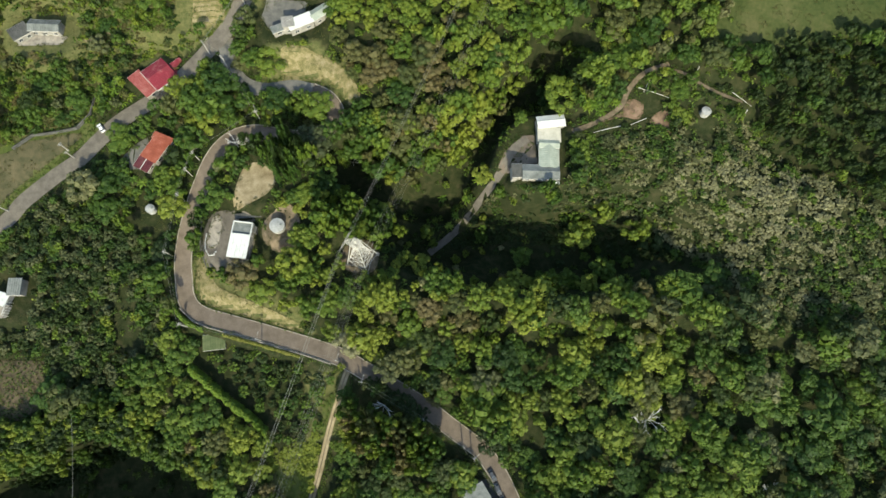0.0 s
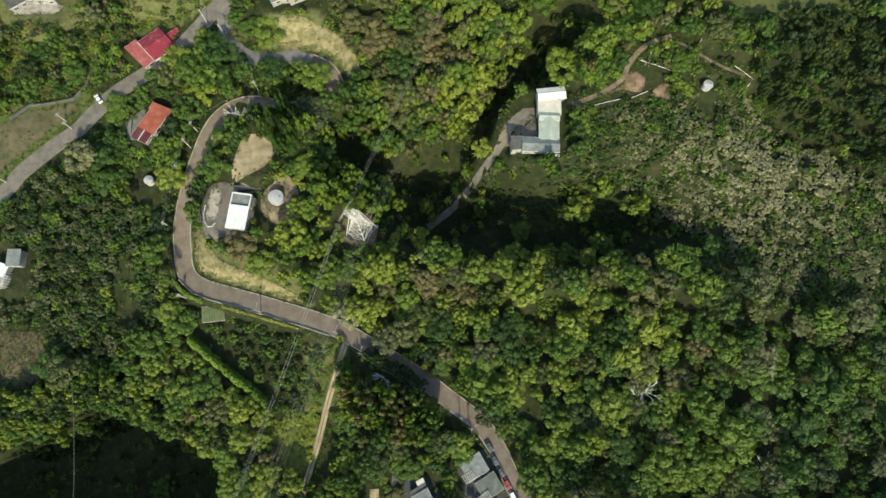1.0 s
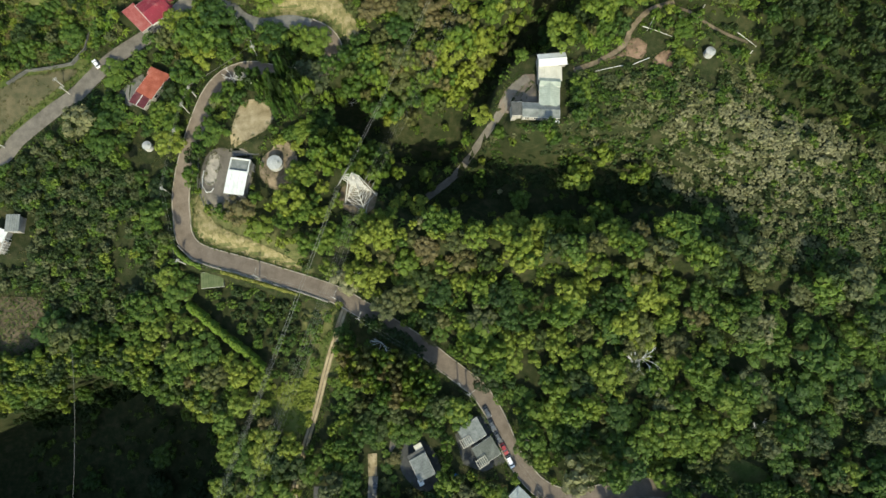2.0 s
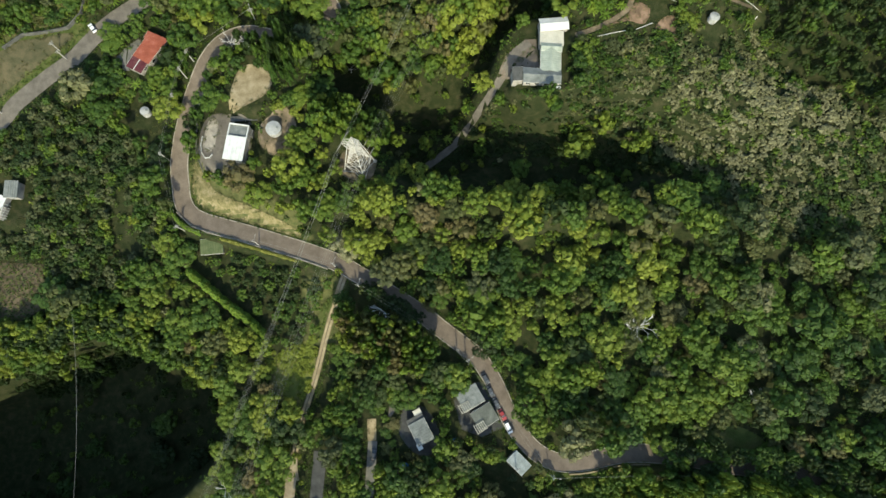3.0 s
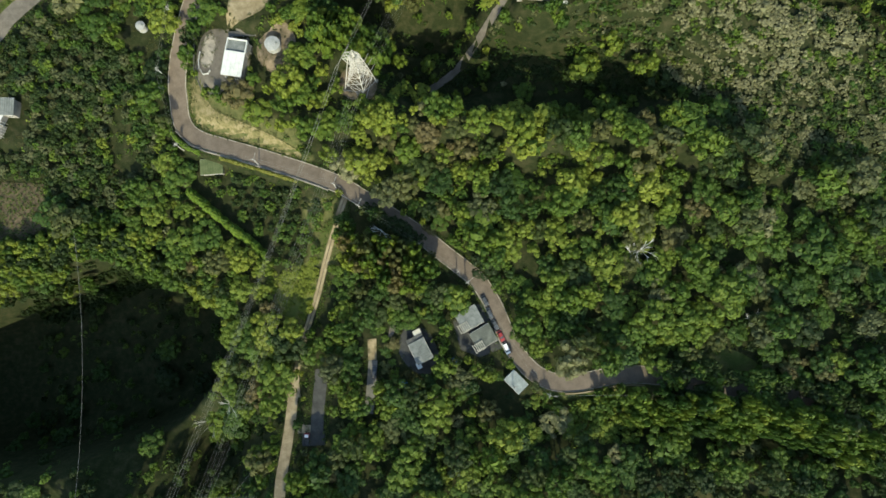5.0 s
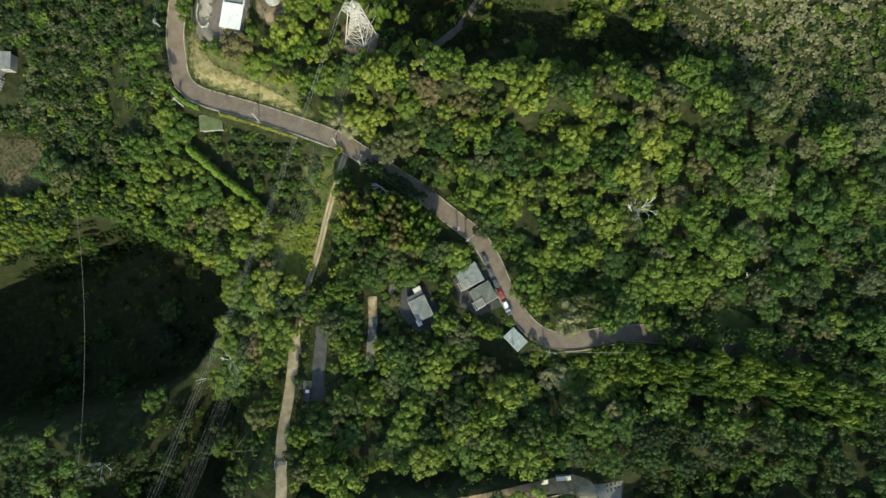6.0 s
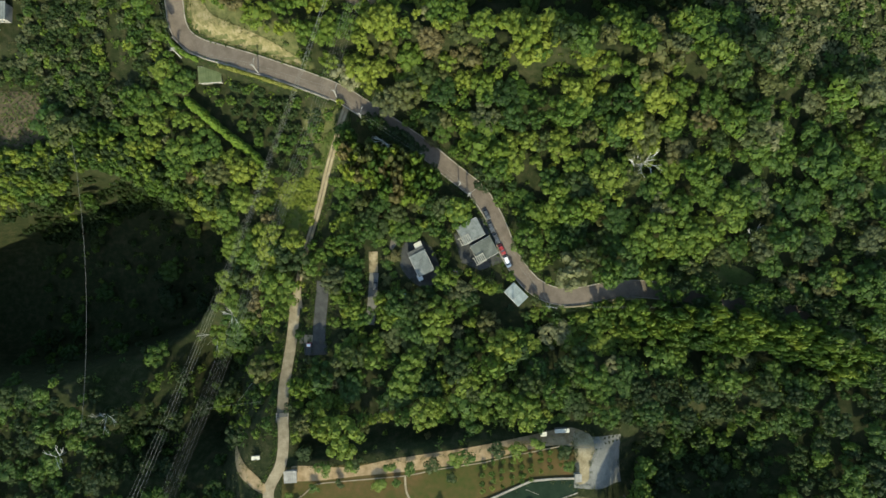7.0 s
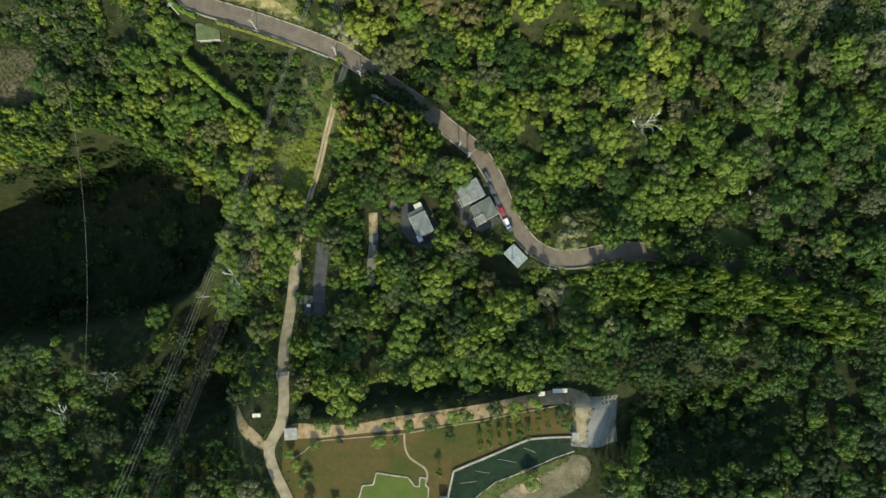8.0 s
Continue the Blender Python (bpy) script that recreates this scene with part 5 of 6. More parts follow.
for x, y, r in ((17.6, -55.4, 1.3), (-1.6, -65.2, 1.3)):
    t = thing("water_tub", x, y, ground(x, y), 20, "round blue plastic water tub under the trees", "tub", "blue tubs")
    part("tub_body", tube(bmesh.new(), (0, 0, -0.3), (0, 0, 1.5), r * 0.85, r, 20), BLUE, t)
    part("rim", tube(bmesh.new(), (0, 0, 1.45), (0, 0, 1.6), r * 1.06, n=20), BLUE, t)

# ---- small bridge deck on the track ----
b = thing("bridge_deck", -48.3, -113.5, ground(-48.3, -113.5), 0, "dark asphalt bridge deck joining the concrete track", "bridge")
part("deck", boxed(0, 0, 0.12, 4.4, 3.6, 0.3), DARKGREY, b)
for s in (-1, 1):
    part("edge_beam", boxed(s * 2.25, 0, 0.35, 0.25, 4.0, 0.5, bevel=0.04), CONCRETE, b)

# ---- woods ----
# open ground without trees, as plan outlines
OPEN = [
    [(-124, 128), (-109, 117), (-88, 129), (-92, 137), (-110, 139)],                       # red-roofed house
    [(-117, 88), (-106, 85), (-97, 103), (-108, 108), (-118, 97)],                         # orange-roofed house
    [(-84, 50), (-70, 46), (-63, 52), (-61, 68), (-55, 82), (-63, 90), (-70, 86), (-74, 72), (-84, 66)],   # white house and its yard
    [(-61, 50), (-48, 50), (-48, 70), (-60, 70)],                                          # water tank
    [(39, 76.5), (57, 76.5), (60, 106), (46, 106), (32, 92), (33, 82)],                                  # long building and court
    [(-29, 46), (-15, 46), (-15, 60), (-29, 60)],                                          # pylon
    [(16, -53), (38, -55), (38, -28), (20, -32), (16, -40)],                                          # house by the road
    [(-4, -60), (11, -60), (11, -43), (-4, -43)],                                          # small house
    [(37.5, -67), (46, -67), (46, -59), (37.5, -59)],                                          # shed
    [(-180, 28), (-160, 28), (-160, 50), (-180, 50)], [(-172, 138), (-142, 138), (-142, 156), (-172, 156)],
    [(-64, 134), (-36, 134), (-36, 158), (-64, 158)], [(-87, 15), (-74, 15), (-74, 26), (-87, 26)],
    [(-48, -122), (-20, -127), (10, -122), (40, -116), (64, -112), (92, -114), (92, -140), (75, -190), (-40, -190), (-52, -150)],   # park
    [(-178, 60), (-128, 98), (-138, 112), (-180, 102)],                                    # field by the upper road
    [(-52, 118), (-36, 116), (-26, 108), (-24, 118), (-34, 130), (-55, 134)],              # dry bank over the hairpin
    [(-90, 46), (-88, 39), (-78, 33), (-66, 29), (-45, 23), (-46, 28), (-58, 34), (-72, 40), (-84, 47), (-88, 54)],         # dry bank at the bend
    [(-182, -12), (-154, -6), (-152, 14), (-182, 16)],                                      # rows field
    [(-98, 141), (-80, 146), (-80, 170), (-98, 170)],                                      # vegetable rows
    [(70, 96), (90, 102), (100, 98), (96, 112), (80, 110)],                                # bare patch
    [(-40, -92), (-28, -92), (-28, -80), (-40, -80)], [(118, 131), (134, 128), (151, 131), (185, 136), (190, 158), (128, 148)],
    [(-38, -12), (-34, -17), (-29, -4), (-31, 1), (-36, -3)],                                          # verge by the track
    [(-53, -22), (-39, -15), (-36, -28), (-41, -40), (-50, -41), (-56, -30), (-62, -22)],   # clearing beside the track
    [(-40, -60), (-32, -60), (-31.5, -90), (-41, -91)],                                    # drive and yard
    [(-113, 63), (-103, 63), (-103, 78), (-113, 78)],                                      # white tank
    [(111, 97), (119.5, 97), (119.5, 110), (111, 110)],                                    # white tank on the upper slope
    [(92, -57), (104, -54.5), (116, -51), (126, -49), (137, -55), (132, -59.5), (116, -58.5)],   # grassy bank above the road
    [(-18, -46), (-11, -46), (-11.6, -63), (-18, -63)],                                    # parking lane
    [(-76, -130), (-66, -127), (-52, -120), (-50, -136), (-54, -148), (-66, -146)],
    [(-94, 11), (-86, 14), (-74, 4), (-60, -8), (-56, -14), (-60, -18), (-68, -12), (-84, 1)],
    beside(MAIN, -93, -30, 2.0) + list(reversed(beside(MAIN, -93, -30, 7.5))),   # tall hedge
]
SHRUBS = [(66, 94), (64, 78), (86, 68), (112, 54), (138, 24), (195, 16), (195, 60), (172, 76), (150, 92), (132, 104), (100, 100)]
# under the banks, trees mostly left out so near-black soil reads as deep shade
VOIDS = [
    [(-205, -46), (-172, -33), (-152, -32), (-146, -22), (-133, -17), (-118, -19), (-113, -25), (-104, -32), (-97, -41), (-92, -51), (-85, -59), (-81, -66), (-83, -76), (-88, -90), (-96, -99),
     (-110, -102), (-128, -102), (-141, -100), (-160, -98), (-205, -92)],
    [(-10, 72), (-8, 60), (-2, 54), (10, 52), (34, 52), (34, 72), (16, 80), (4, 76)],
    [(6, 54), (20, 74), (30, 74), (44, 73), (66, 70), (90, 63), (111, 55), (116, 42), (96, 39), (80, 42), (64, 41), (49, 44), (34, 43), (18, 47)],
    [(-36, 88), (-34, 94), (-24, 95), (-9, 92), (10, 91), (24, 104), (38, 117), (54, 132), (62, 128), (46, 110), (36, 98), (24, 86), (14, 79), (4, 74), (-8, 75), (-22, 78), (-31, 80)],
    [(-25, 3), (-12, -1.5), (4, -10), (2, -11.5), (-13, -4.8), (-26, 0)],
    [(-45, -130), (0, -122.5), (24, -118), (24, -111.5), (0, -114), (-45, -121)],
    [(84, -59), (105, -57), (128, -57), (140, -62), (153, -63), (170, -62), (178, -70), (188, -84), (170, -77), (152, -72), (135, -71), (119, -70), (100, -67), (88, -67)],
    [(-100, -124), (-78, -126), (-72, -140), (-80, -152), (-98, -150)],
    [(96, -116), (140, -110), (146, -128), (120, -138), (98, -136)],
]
ORCHARD = [(-84, 20), (-34, 12), (-30, 2), (-36, -16), (-52, -22), (-62, -12), (-80, 8)]
LEFTWOOD = [(-200, 92), (-128, 72), (-112, 62), (-100, 22), (-125, 0), (-200, 10)]
BROWN = [(-34, 138), (-24, 110), (-18, 99), (10, 99), (20, 120), (0, 136)]
TALL = [(-70, 96), (-62, 97.5), (-54, 96.5), (-46, 95), (-42, 87), (-45, 78), (-54, 79), (-58, 89)]
CANES = [(-45, 160), (-48, 140), (0, 126), (20, 140), (10, 165)]


def shade_of_green(x, y, rng):
    """How light and yellow the leaves are at a place, 0 to 1: a patchwork of stands."""
    n1 = noise.noise((x / 38.0, y / 38.0, 5.0))
    n2 = noise.noise((x / 12.0, y / 12.0, 9.0))
    t = 0.40 + 0.36 * n1 + 0.34 * n2 + 0.30 * bump(x, y, -62, -38, 24, 30) + 0.28 * bump(x, y, -10, 26, 70, 14) + 0.26 * bump(x, y, 70, -5, 60, 32)
    return min(0.95, max(0.02, t + rng.normal(0, 0.23)))


def growth(x, y, rng):
    """What grows at a place in the open woods: kind, radius, height, tint; some tints carry shade."""
    tint = shade_of_green(x, y, rng)
    if inside(x, y, BROWN):
        return ("brown" if rng.uniform() < 0.75 else "broad"), rng.uniform(3.0, 4.8), rng.uniform(6.0, 9.0), tint
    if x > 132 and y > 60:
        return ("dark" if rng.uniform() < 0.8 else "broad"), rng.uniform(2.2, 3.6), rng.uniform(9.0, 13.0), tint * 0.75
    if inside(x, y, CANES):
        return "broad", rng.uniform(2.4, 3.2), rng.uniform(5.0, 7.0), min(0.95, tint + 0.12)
    # dim light of both lower corners put into darker kinds and tints
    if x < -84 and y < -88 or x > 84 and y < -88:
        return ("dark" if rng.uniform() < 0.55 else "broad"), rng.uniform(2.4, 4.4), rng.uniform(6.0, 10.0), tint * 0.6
    # the dim lower-left slope is put into lowered tints
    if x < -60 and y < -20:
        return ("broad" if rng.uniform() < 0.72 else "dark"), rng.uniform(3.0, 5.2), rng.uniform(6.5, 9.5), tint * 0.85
    if bump(x, y, -5, -22, 18, 14) > 0.4 or bump(x, y, 150, -52, 22, 12) > 0.5 or bump(x, y, 5, 28, 30, 8) > 0.5:
        return ("brown" if rng.uniform() < 0.55 else "broad"), rng.uniform(2.6, 4.4), rng.uniform(6.0, 8.5), tint
    # side falloff of light put into the tints, with more dark kinds outwards
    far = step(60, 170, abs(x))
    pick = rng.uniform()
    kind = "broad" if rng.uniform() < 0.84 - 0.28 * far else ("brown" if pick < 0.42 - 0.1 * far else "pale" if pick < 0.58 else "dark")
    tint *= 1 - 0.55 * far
    if bump(x, y, 44, 35, 70, 7, -3) > 0.35:
        return kind, rng.uniform(3.2, 5.0), rng.uniform(10.0, 13.0), tint
    grow = min(1.7, max(0.4, 0.95 + 1.25 * noise.noise((x / 19.0, y / 15.0, 12.0))))
    return kind, (3.0 + 3.4 * rng.beta(1.3, 1.8)) * (0.65 + 0.35 * grow), rng.uniform(8.0, 11.5) * grow, tint


MATS = {"broad": LEAF, "dark": DARKLEAF, "pale": PALELEAF, "brown": BROWNLEAF}
WORDS = {"broad": "leafy green broadleaf", "dark": "dark green broadleaf", "pale": "pale olive broadleaf", "brown": "brownish-green broadleaf"}


def trunk_mesh():
    """A tapered trunk with five limbs, for a tree 1 high."""
    bm = bmesh.new()

    def limb(a, b, r0, r1):
        d = (Vector(b) - Vector(a))
        q = d.to_track_quat("Z", "Y").to_matrix()
        rings = []
        for p, r in ((Vector(a), r0), (Vector(b), r1)):
            rings.append([bm.verts.new(p + q @ Vector((r * math.cos(k * 1.0472), r * math.sin(k * 1.0472), 0))) for k in range(6)])
        for k in range(6):
            bm.faces.new((rings[0][k], rings[0][(k + 1) % 6], rings[1][(k + 1) % 6], rings[1][k]))

    limb((0, 0, -0.15), (0.01, 0.01, 0.35), 0.045, 0.032)
    limb((0.01, 0.01, 0.35), (0.0, 0.02, 0.75), 0.032, 0.012)
    for k in range(5):
        a = k * 1.2566 + 0.4
        limb((0.01, 0.01, 0.3 + 0.07 * k), (0.26 * math.cos(a), 0.26 * math.sin(a), 0.58 + 0.06 * k), 0.02, 0.006)
    me = bpy.data.meshes.new("trunk")
    bm.to_mesh(me)
    bm.free()
    me.materials.append(BARK)
    return me


TRUNK = trunk_mesh()
single = {}
for kind in ("broad", "dark", "brown", "pale"):
    for k in range(5):
        for wide in (True, False):
            q, t = (GRAND if wide else MID)[(k * 2 + len(kind)) % 9]
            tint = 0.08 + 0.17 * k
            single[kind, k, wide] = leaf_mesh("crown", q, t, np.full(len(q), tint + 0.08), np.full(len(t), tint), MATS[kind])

ROADSIDE = [(70, -69), (86, -66.5), (100, -65), (119, -67), (135, -69), (152, -72), (176, -81), (176, -93), (152, -84), (120, -81), (90, -77), (66, -78)]
RIDGE = [(-40, 68), (-32, 60), (-12, 59), (-8, 64), (-14, 70), (-28, 72)]
GULLYBANK = [(16, 70), (31, 82), (39, 75), (58, 75), (84, 69), (108, 57), (113, 49), (90, 54), (60, 60), (30, 63), (18, 62)]     # dark scrub on the gully's north side, shade put into its leaves
NORTHSIDE = [(-28, 92.5), (-9, 89), (11, 88), (26, 102), (40, 116), (30, 128), (18, 114), (4, 103), (-12, 105), (-28, 106)]     # north bank of the upper ravine
DELL = [(-92, -62), (-72, -66), (-54, -84), (-54, -118), (-62, -126), (-110, -126), (-118, -100), (-100, -74)]
RIM = [(-205, -2), (-156, -10), (-128, 0), (-108, -10), (-96, -28), (-104, -32), (-113, -25), (-118, -19), (-133, -17), (-146, -22), (-152, -32), (-180, -34), (-205, -46)]
BANKSIDE = [(22, 68), (31, 80), (39, 75.5), (58, 75.5), (62, 92), (66, 96), (78, 82), (84, 70), (66, 69), (44, 71)]
DARKCLUMP = [(-26, -5), (-13, -8), (0, -13), (9, -19), (4, -28), (-12, -26), (-27, -16)]
SHADY_ROAD = [(-24, 8), (-6, 14), (14, -2), (4, -16), (-16, -2)]     # where crowns close over the road
rng = np.random.default_rng(11)
woods = {k: [] for k in MATS}
planted = 0


def room(x, y, r):
    """Whether a crown of radius r may stand there."""
    near = way_distance(x, y)
    if any(inside(x, y, o) for o in VOIDS) and rng.uniform() < (0.4 if x > 92 and y < -40 else 0.9):
        return False
    over = (0.05 if x > 94 and y < -40 else 0.5) if x > 52 else 0.15 if (-40 < x < -10 and -95 < y < -50) or inside(x, y, SHADY_ROAD) or (-49 < x < -38 and -66 < y < -40) or (-60 < x < -30 and 92 < y < 126) else 0.4
    e = 0.55 * r
    return near > over * r and not any(inside(px_, py_, o) for o in OPEN for px_, py_ in ((x, y), (x + e, y), (x - e, y), (x, y + e), (x, y - e)))


def footing(x, y, r):
    """The ground under a crown, raised a little on steep slopes so that the slope does not swallow it."""
    g = ground(x, y)
    return g + 0.3 * max(0.0, ground(x, y + 0.7 * r) - g - 0.4 * r)


def scatter(cell, jitter=0.42):
    for j in range(int(400 / cell)):
        for i in range(int(430 / cell)):
            x, y = -212 + (i + 0.5 + rng.uniform(-jitter, jitter) + 0.5 * (j % 2)) * cell, -195 + (j + 0.5 + rng.uniform(-jitter, jitter)) * cell
            if abs(x) < 194 and -176 < y < 172:
                yield x, y


# tall trees first, then smaller ones in the gaps between them
tall_spots = []
for layer, cell in ((0, 8.2), (1, 4.4)):
    tall_tree = KDTree(len(tall_spots) + 1)
    for k, (x, y, r) in enumerate(tall_spots):
        tall_tree.insert((x, y, 0), k)
    tall_tree.balance()
    for x, y in scatter(cell, 0.46):
        if any(inside(x, y, o) for o in (TALL, ROADSIDE, RIDGE, RIM, DARKCLUMP, SHRUBS, ORCHARD, LEFTWOOD)) or (inside(x, y, SCRUB) and rng.uniform() < 0.55) or (inside(x, y, DELL) and rng.uniform() < 0.4) or (x < -60 and y < -100 and rng.uniform() < 0.3):
            continue
        if noise.noise((x / 10.0, y / 10.0, 33.0)) < (-0.36 if y < 84 else -0.62):
            continue
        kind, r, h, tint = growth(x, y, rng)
        if layer:
            r, h = rng.uniform(1.8, 3.3), h * rng.uniform(0.5, 0.8)
            _, k, d = tall_tree.find((x, y, 0))
            if k is not None and tall_spots and d < 0.72 * tall_spots[k][2]:
                continue
        else:
            r = r * 1.38
        if not room(x, y, r):
            r, h = r * 0.6, h * 0.66
            if not room(x, y, r):
                continue
        if not layer:
            tall_spots.append((x, y, r))
        z = ground(x, y)
        if -28 < x < 82 and -104 < y < 14 and planted < 300 and r > 2.0:
            planted += 1
            tree = new("tree")
            tree.matrix_world = pose(x, y, z, 0, 0, rng.uniform(0, 360))
            crown = new("crown", single[kind, int(rng.integers(0, 5)), r > 3.6])
            crown.parent, crown.location, crown.scale = tree, (0, 0, h * 0.28), (r, r, h * 0.62)
            stem = new("trunk", TRUNK)
            stem.parent, stem.scale = tree, (h * 0.8, h * 0.8, h * 0.95)
            size = "tall" if h > 9.2 else ("small" if h < 6.0 else "middling")
            tagged(tree, "%s %s tree on the wooded slope" % (size, WORDS[kind]), "tree", "trees of the wooded slope")
            continue
        steep = ground(x, y + 3) - z > 2.2
        woods[kind].append((x, y, footing(x, y, r), r, h, tint, rng.uniform(0, 6.28), int(rng.integers(0, 1000)), WALL if steep else (GRAND if abs(x) < 115 else BROAD) if r > 4.0 else MID if r > 2.5 else SMALL))
for x, y in scatter(3.9):
    clump = inside(x, y, DARKCLUMP)
    big = inside(x, y, ROADSIDE) or inside(x, y, RIDGE) or clump
    if big and room(x, y, 0.8):
        h = rng.uniform(10.5, 13.5) + (7.0 if clump else 3.5 if x > 86 or y > 50 else -5.5)
        woods["brown" if clump and rng.uniform() < 0.6 else "broad"].append((x, y, ground(x, y), rng.uniform(3.2, 4.6), h, shade_of_green(x, y, rng) * (1.1 if clump else 0.75), rng.uniform(0, 6.28), int(rng.integers(0, 1000)), WALL))
shade = np.random.default_rng(47)
for k in range(9):      # added crowns over the road, dark leaves standing for its deep shadow
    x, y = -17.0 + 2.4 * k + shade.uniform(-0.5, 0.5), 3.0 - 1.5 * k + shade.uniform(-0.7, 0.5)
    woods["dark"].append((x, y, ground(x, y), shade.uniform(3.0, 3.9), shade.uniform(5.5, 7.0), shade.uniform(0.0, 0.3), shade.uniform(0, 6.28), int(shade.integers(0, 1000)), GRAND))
for x, y in scatter(3.7):
    if inside(x, y, RIM) and room(x, y, 2.0):
        woods["broad" if rng.uniform() < 0.85 else "dark"].append((x, y, max(ground(x, y), ground(x, y + 5) - 3.0), rng.uniform(2.8, 4.6), rng.uniform(6.0, 10.0), 0.1 + 0.9 * shade_of_green(x, y, rng), rng.uniform(0, 6.28), int(rng.integers(0, 1000)), WALL))
# dark leaves put on this sunlit bank in place of shade
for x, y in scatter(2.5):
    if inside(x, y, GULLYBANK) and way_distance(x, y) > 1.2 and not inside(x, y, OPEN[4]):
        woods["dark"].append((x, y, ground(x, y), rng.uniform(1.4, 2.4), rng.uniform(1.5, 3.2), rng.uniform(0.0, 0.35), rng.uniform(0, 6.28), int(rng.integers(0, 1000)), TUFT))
for x, y in scatter(4.2):
    if x > 98 and y < -50 and -2.0 < way_distance(x, y) < 4.0:      # darkened crowns added over the lower road, in place of its black shade
        woods["broad" if rng.uniform() < 0.6 else "dark"].append((x, y, ground(x, y), rng.uniform(3.2, 4.4), rng.uniform(8.0, 11.0), 0.6 * shade_of_green(x, y, rng), rng.uniform(0, 6.28), int(rng.integers(0, 1000)), GRAND))
for x, y in scatter(4.3):
    if inside(x, y, NORTHSIDE) and way_distance(x, y) > 2.0:
        woods["brown" if rng.uniform() < 0.35 else "broad"].append((x, y, max(ground(x, y), ground(x, y + 4) - 2.0), rng.uniform(3.0, 4.4), rng.uniform(7.0, 10.0), shade_of_green(x, y, rng), rng.uniform(0, 6.28), int(rng.integers(0, 1000)), WALL))
# darkest leaves over the sunlit pit wall, standing for the shade there
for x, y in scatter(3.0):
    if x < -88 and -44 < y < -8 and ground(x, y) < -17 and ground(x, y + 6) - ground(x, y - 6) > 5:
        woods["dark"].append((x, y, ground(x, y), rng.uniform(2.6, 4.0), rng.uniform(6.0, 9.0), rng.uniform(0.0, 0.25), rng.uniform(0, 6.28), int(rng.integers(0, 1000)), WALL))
for x, y in scatter(1.9, 0.48):
    if inside(x, y, OPEN[23]) and way_distance(x, y) > 0.3 and rng.uniform() < 0.7:
        woods["broad"].append((x, y, ground(x, y), rng.uniform(0.9, 2.1), rng.uniform(0.8, 2.2), rng.uniform(0.8, 1.0), rng.uniform(0, 6.28), int(rng.integers(0, 1000)), TUFT))
for x, y in scatter(4.0):
    if inside(x, y, TALL) and room(x, y, 1.6):
        woods["broad" if rng.uniform() < 0.6 else "dark"].append((x, y, ground(x, y), rng.uniform(2.4, 3.4), rng.uniform(11.0, 15.0) + (8.0 if x > -52 else 0.0), shade_of_green(x, y, rng) * 0.8, rng.uniform(0, 6.28), int(rng.integers(0, 1000)), WALL))
for x, y in scatter(3.1):
    if not inside(x, y, LEFTWOOD) or noise.noise((x / 14.0, y / 14.0, 8.0)) < -0.42:
        continue
    r, h, tint = rng.uniform(1.6, 2.9), rng.uniform(2.6, 5.0), shade_of_green(x, y, rng)
    if room(x, y, r):
        pick = rng.uniform()
        woods["dark" if pick < 0.5 else "pale" if pick < 0.75 else "broad"].append((x, y, ground(x, y), r, h, tint * (0.4 if 0.5 <= pick < 0.75 else 0.85), rng.uniform(0, 6.28), int(rng.integers(0, 1000)), SMALL))
for x, y in scatter(2.2, 0.48):
    lane = noise.noise((x / 7.0, y / 7.0, 21.0)) + 0.5 * noise.noise((x / 3.5, y / 3.5, 22.0))
    bank = inside(x, y, BANKSIDE)
    if not inside(x, y, SHRUBS) and not bank or lane < (-0.9 if bank else -0.42):
        continue
    beige = bump(x, y, 136, 68, 44, 26)
    pale = 0.42 + 0.75 * noise.noise((x / 13.0, y / 13.0, 3.0)) + 0.55 * beige
    tint = min(0.95, max(0.0, 0.28 + 0.6 * noise.noise((x / 6.0, y / 6.0, 4.0)) + 0.58 * beige + rng.normal(0, 0.12)))
    r = rng.uniform(1.1, 1.9) * (1.0 + 0.8 * max(0.0, lane))
    if not room(x, y, r):
        continue
    if rng.uniform() < pale:
        woods["pale"].append((x, y, ground(x, y), r, r * rng.uniform(1.1, 1.7), tint, rng.uniform(0, 6.28), int(rng.integers(0, 1000)), TUFT))
    else:
        woods["broad" if rng.uniform() < 0.55 else "dark"].append((x, y, ground(x, y), r * 1.15, r * rng.uniform(1.2, 2.0), tint * 0.5, rng.uniform(0, 6.28), int(rng.integers(0, 1000)), TUFT))
for x, y in scatter(2.2, 0.48):
    if inside(x, y, SCRUB) and noise.noise((x / 10.0, y / 10.0, 6.0)) > -0.5:
        r, tint = rng.uniform(1.2, 2.4), shade_of_green(x, y, rng)
        if room(x, y, r):
            woods["brown" if rng.uniform() < 0.35 else ("broad" if rng.uniform() < 0.6 else "dark")].append((x, y, ground(x, y), r, rng.uniform(0.9, 1.9), tint, rng.uniform(0, 6.28), int(rng.integers(0, 1000)), TUFT))
for x, y in scatter(4.5, 0.16):
    if inside(x, y, ORCHARD) and room(x, y, 1.8):
        woods["dark" if rng.uniform() < 0.6 else "broad"].append((x, y, ground(x, y), rng.uniform(1.9, 2.8), rng.uniform(2.8, 4.4), rng.uniform(0.15, 0.45), rng.uniform(0, 6.28), int(rng.integers(0, 1000)), SMALL))

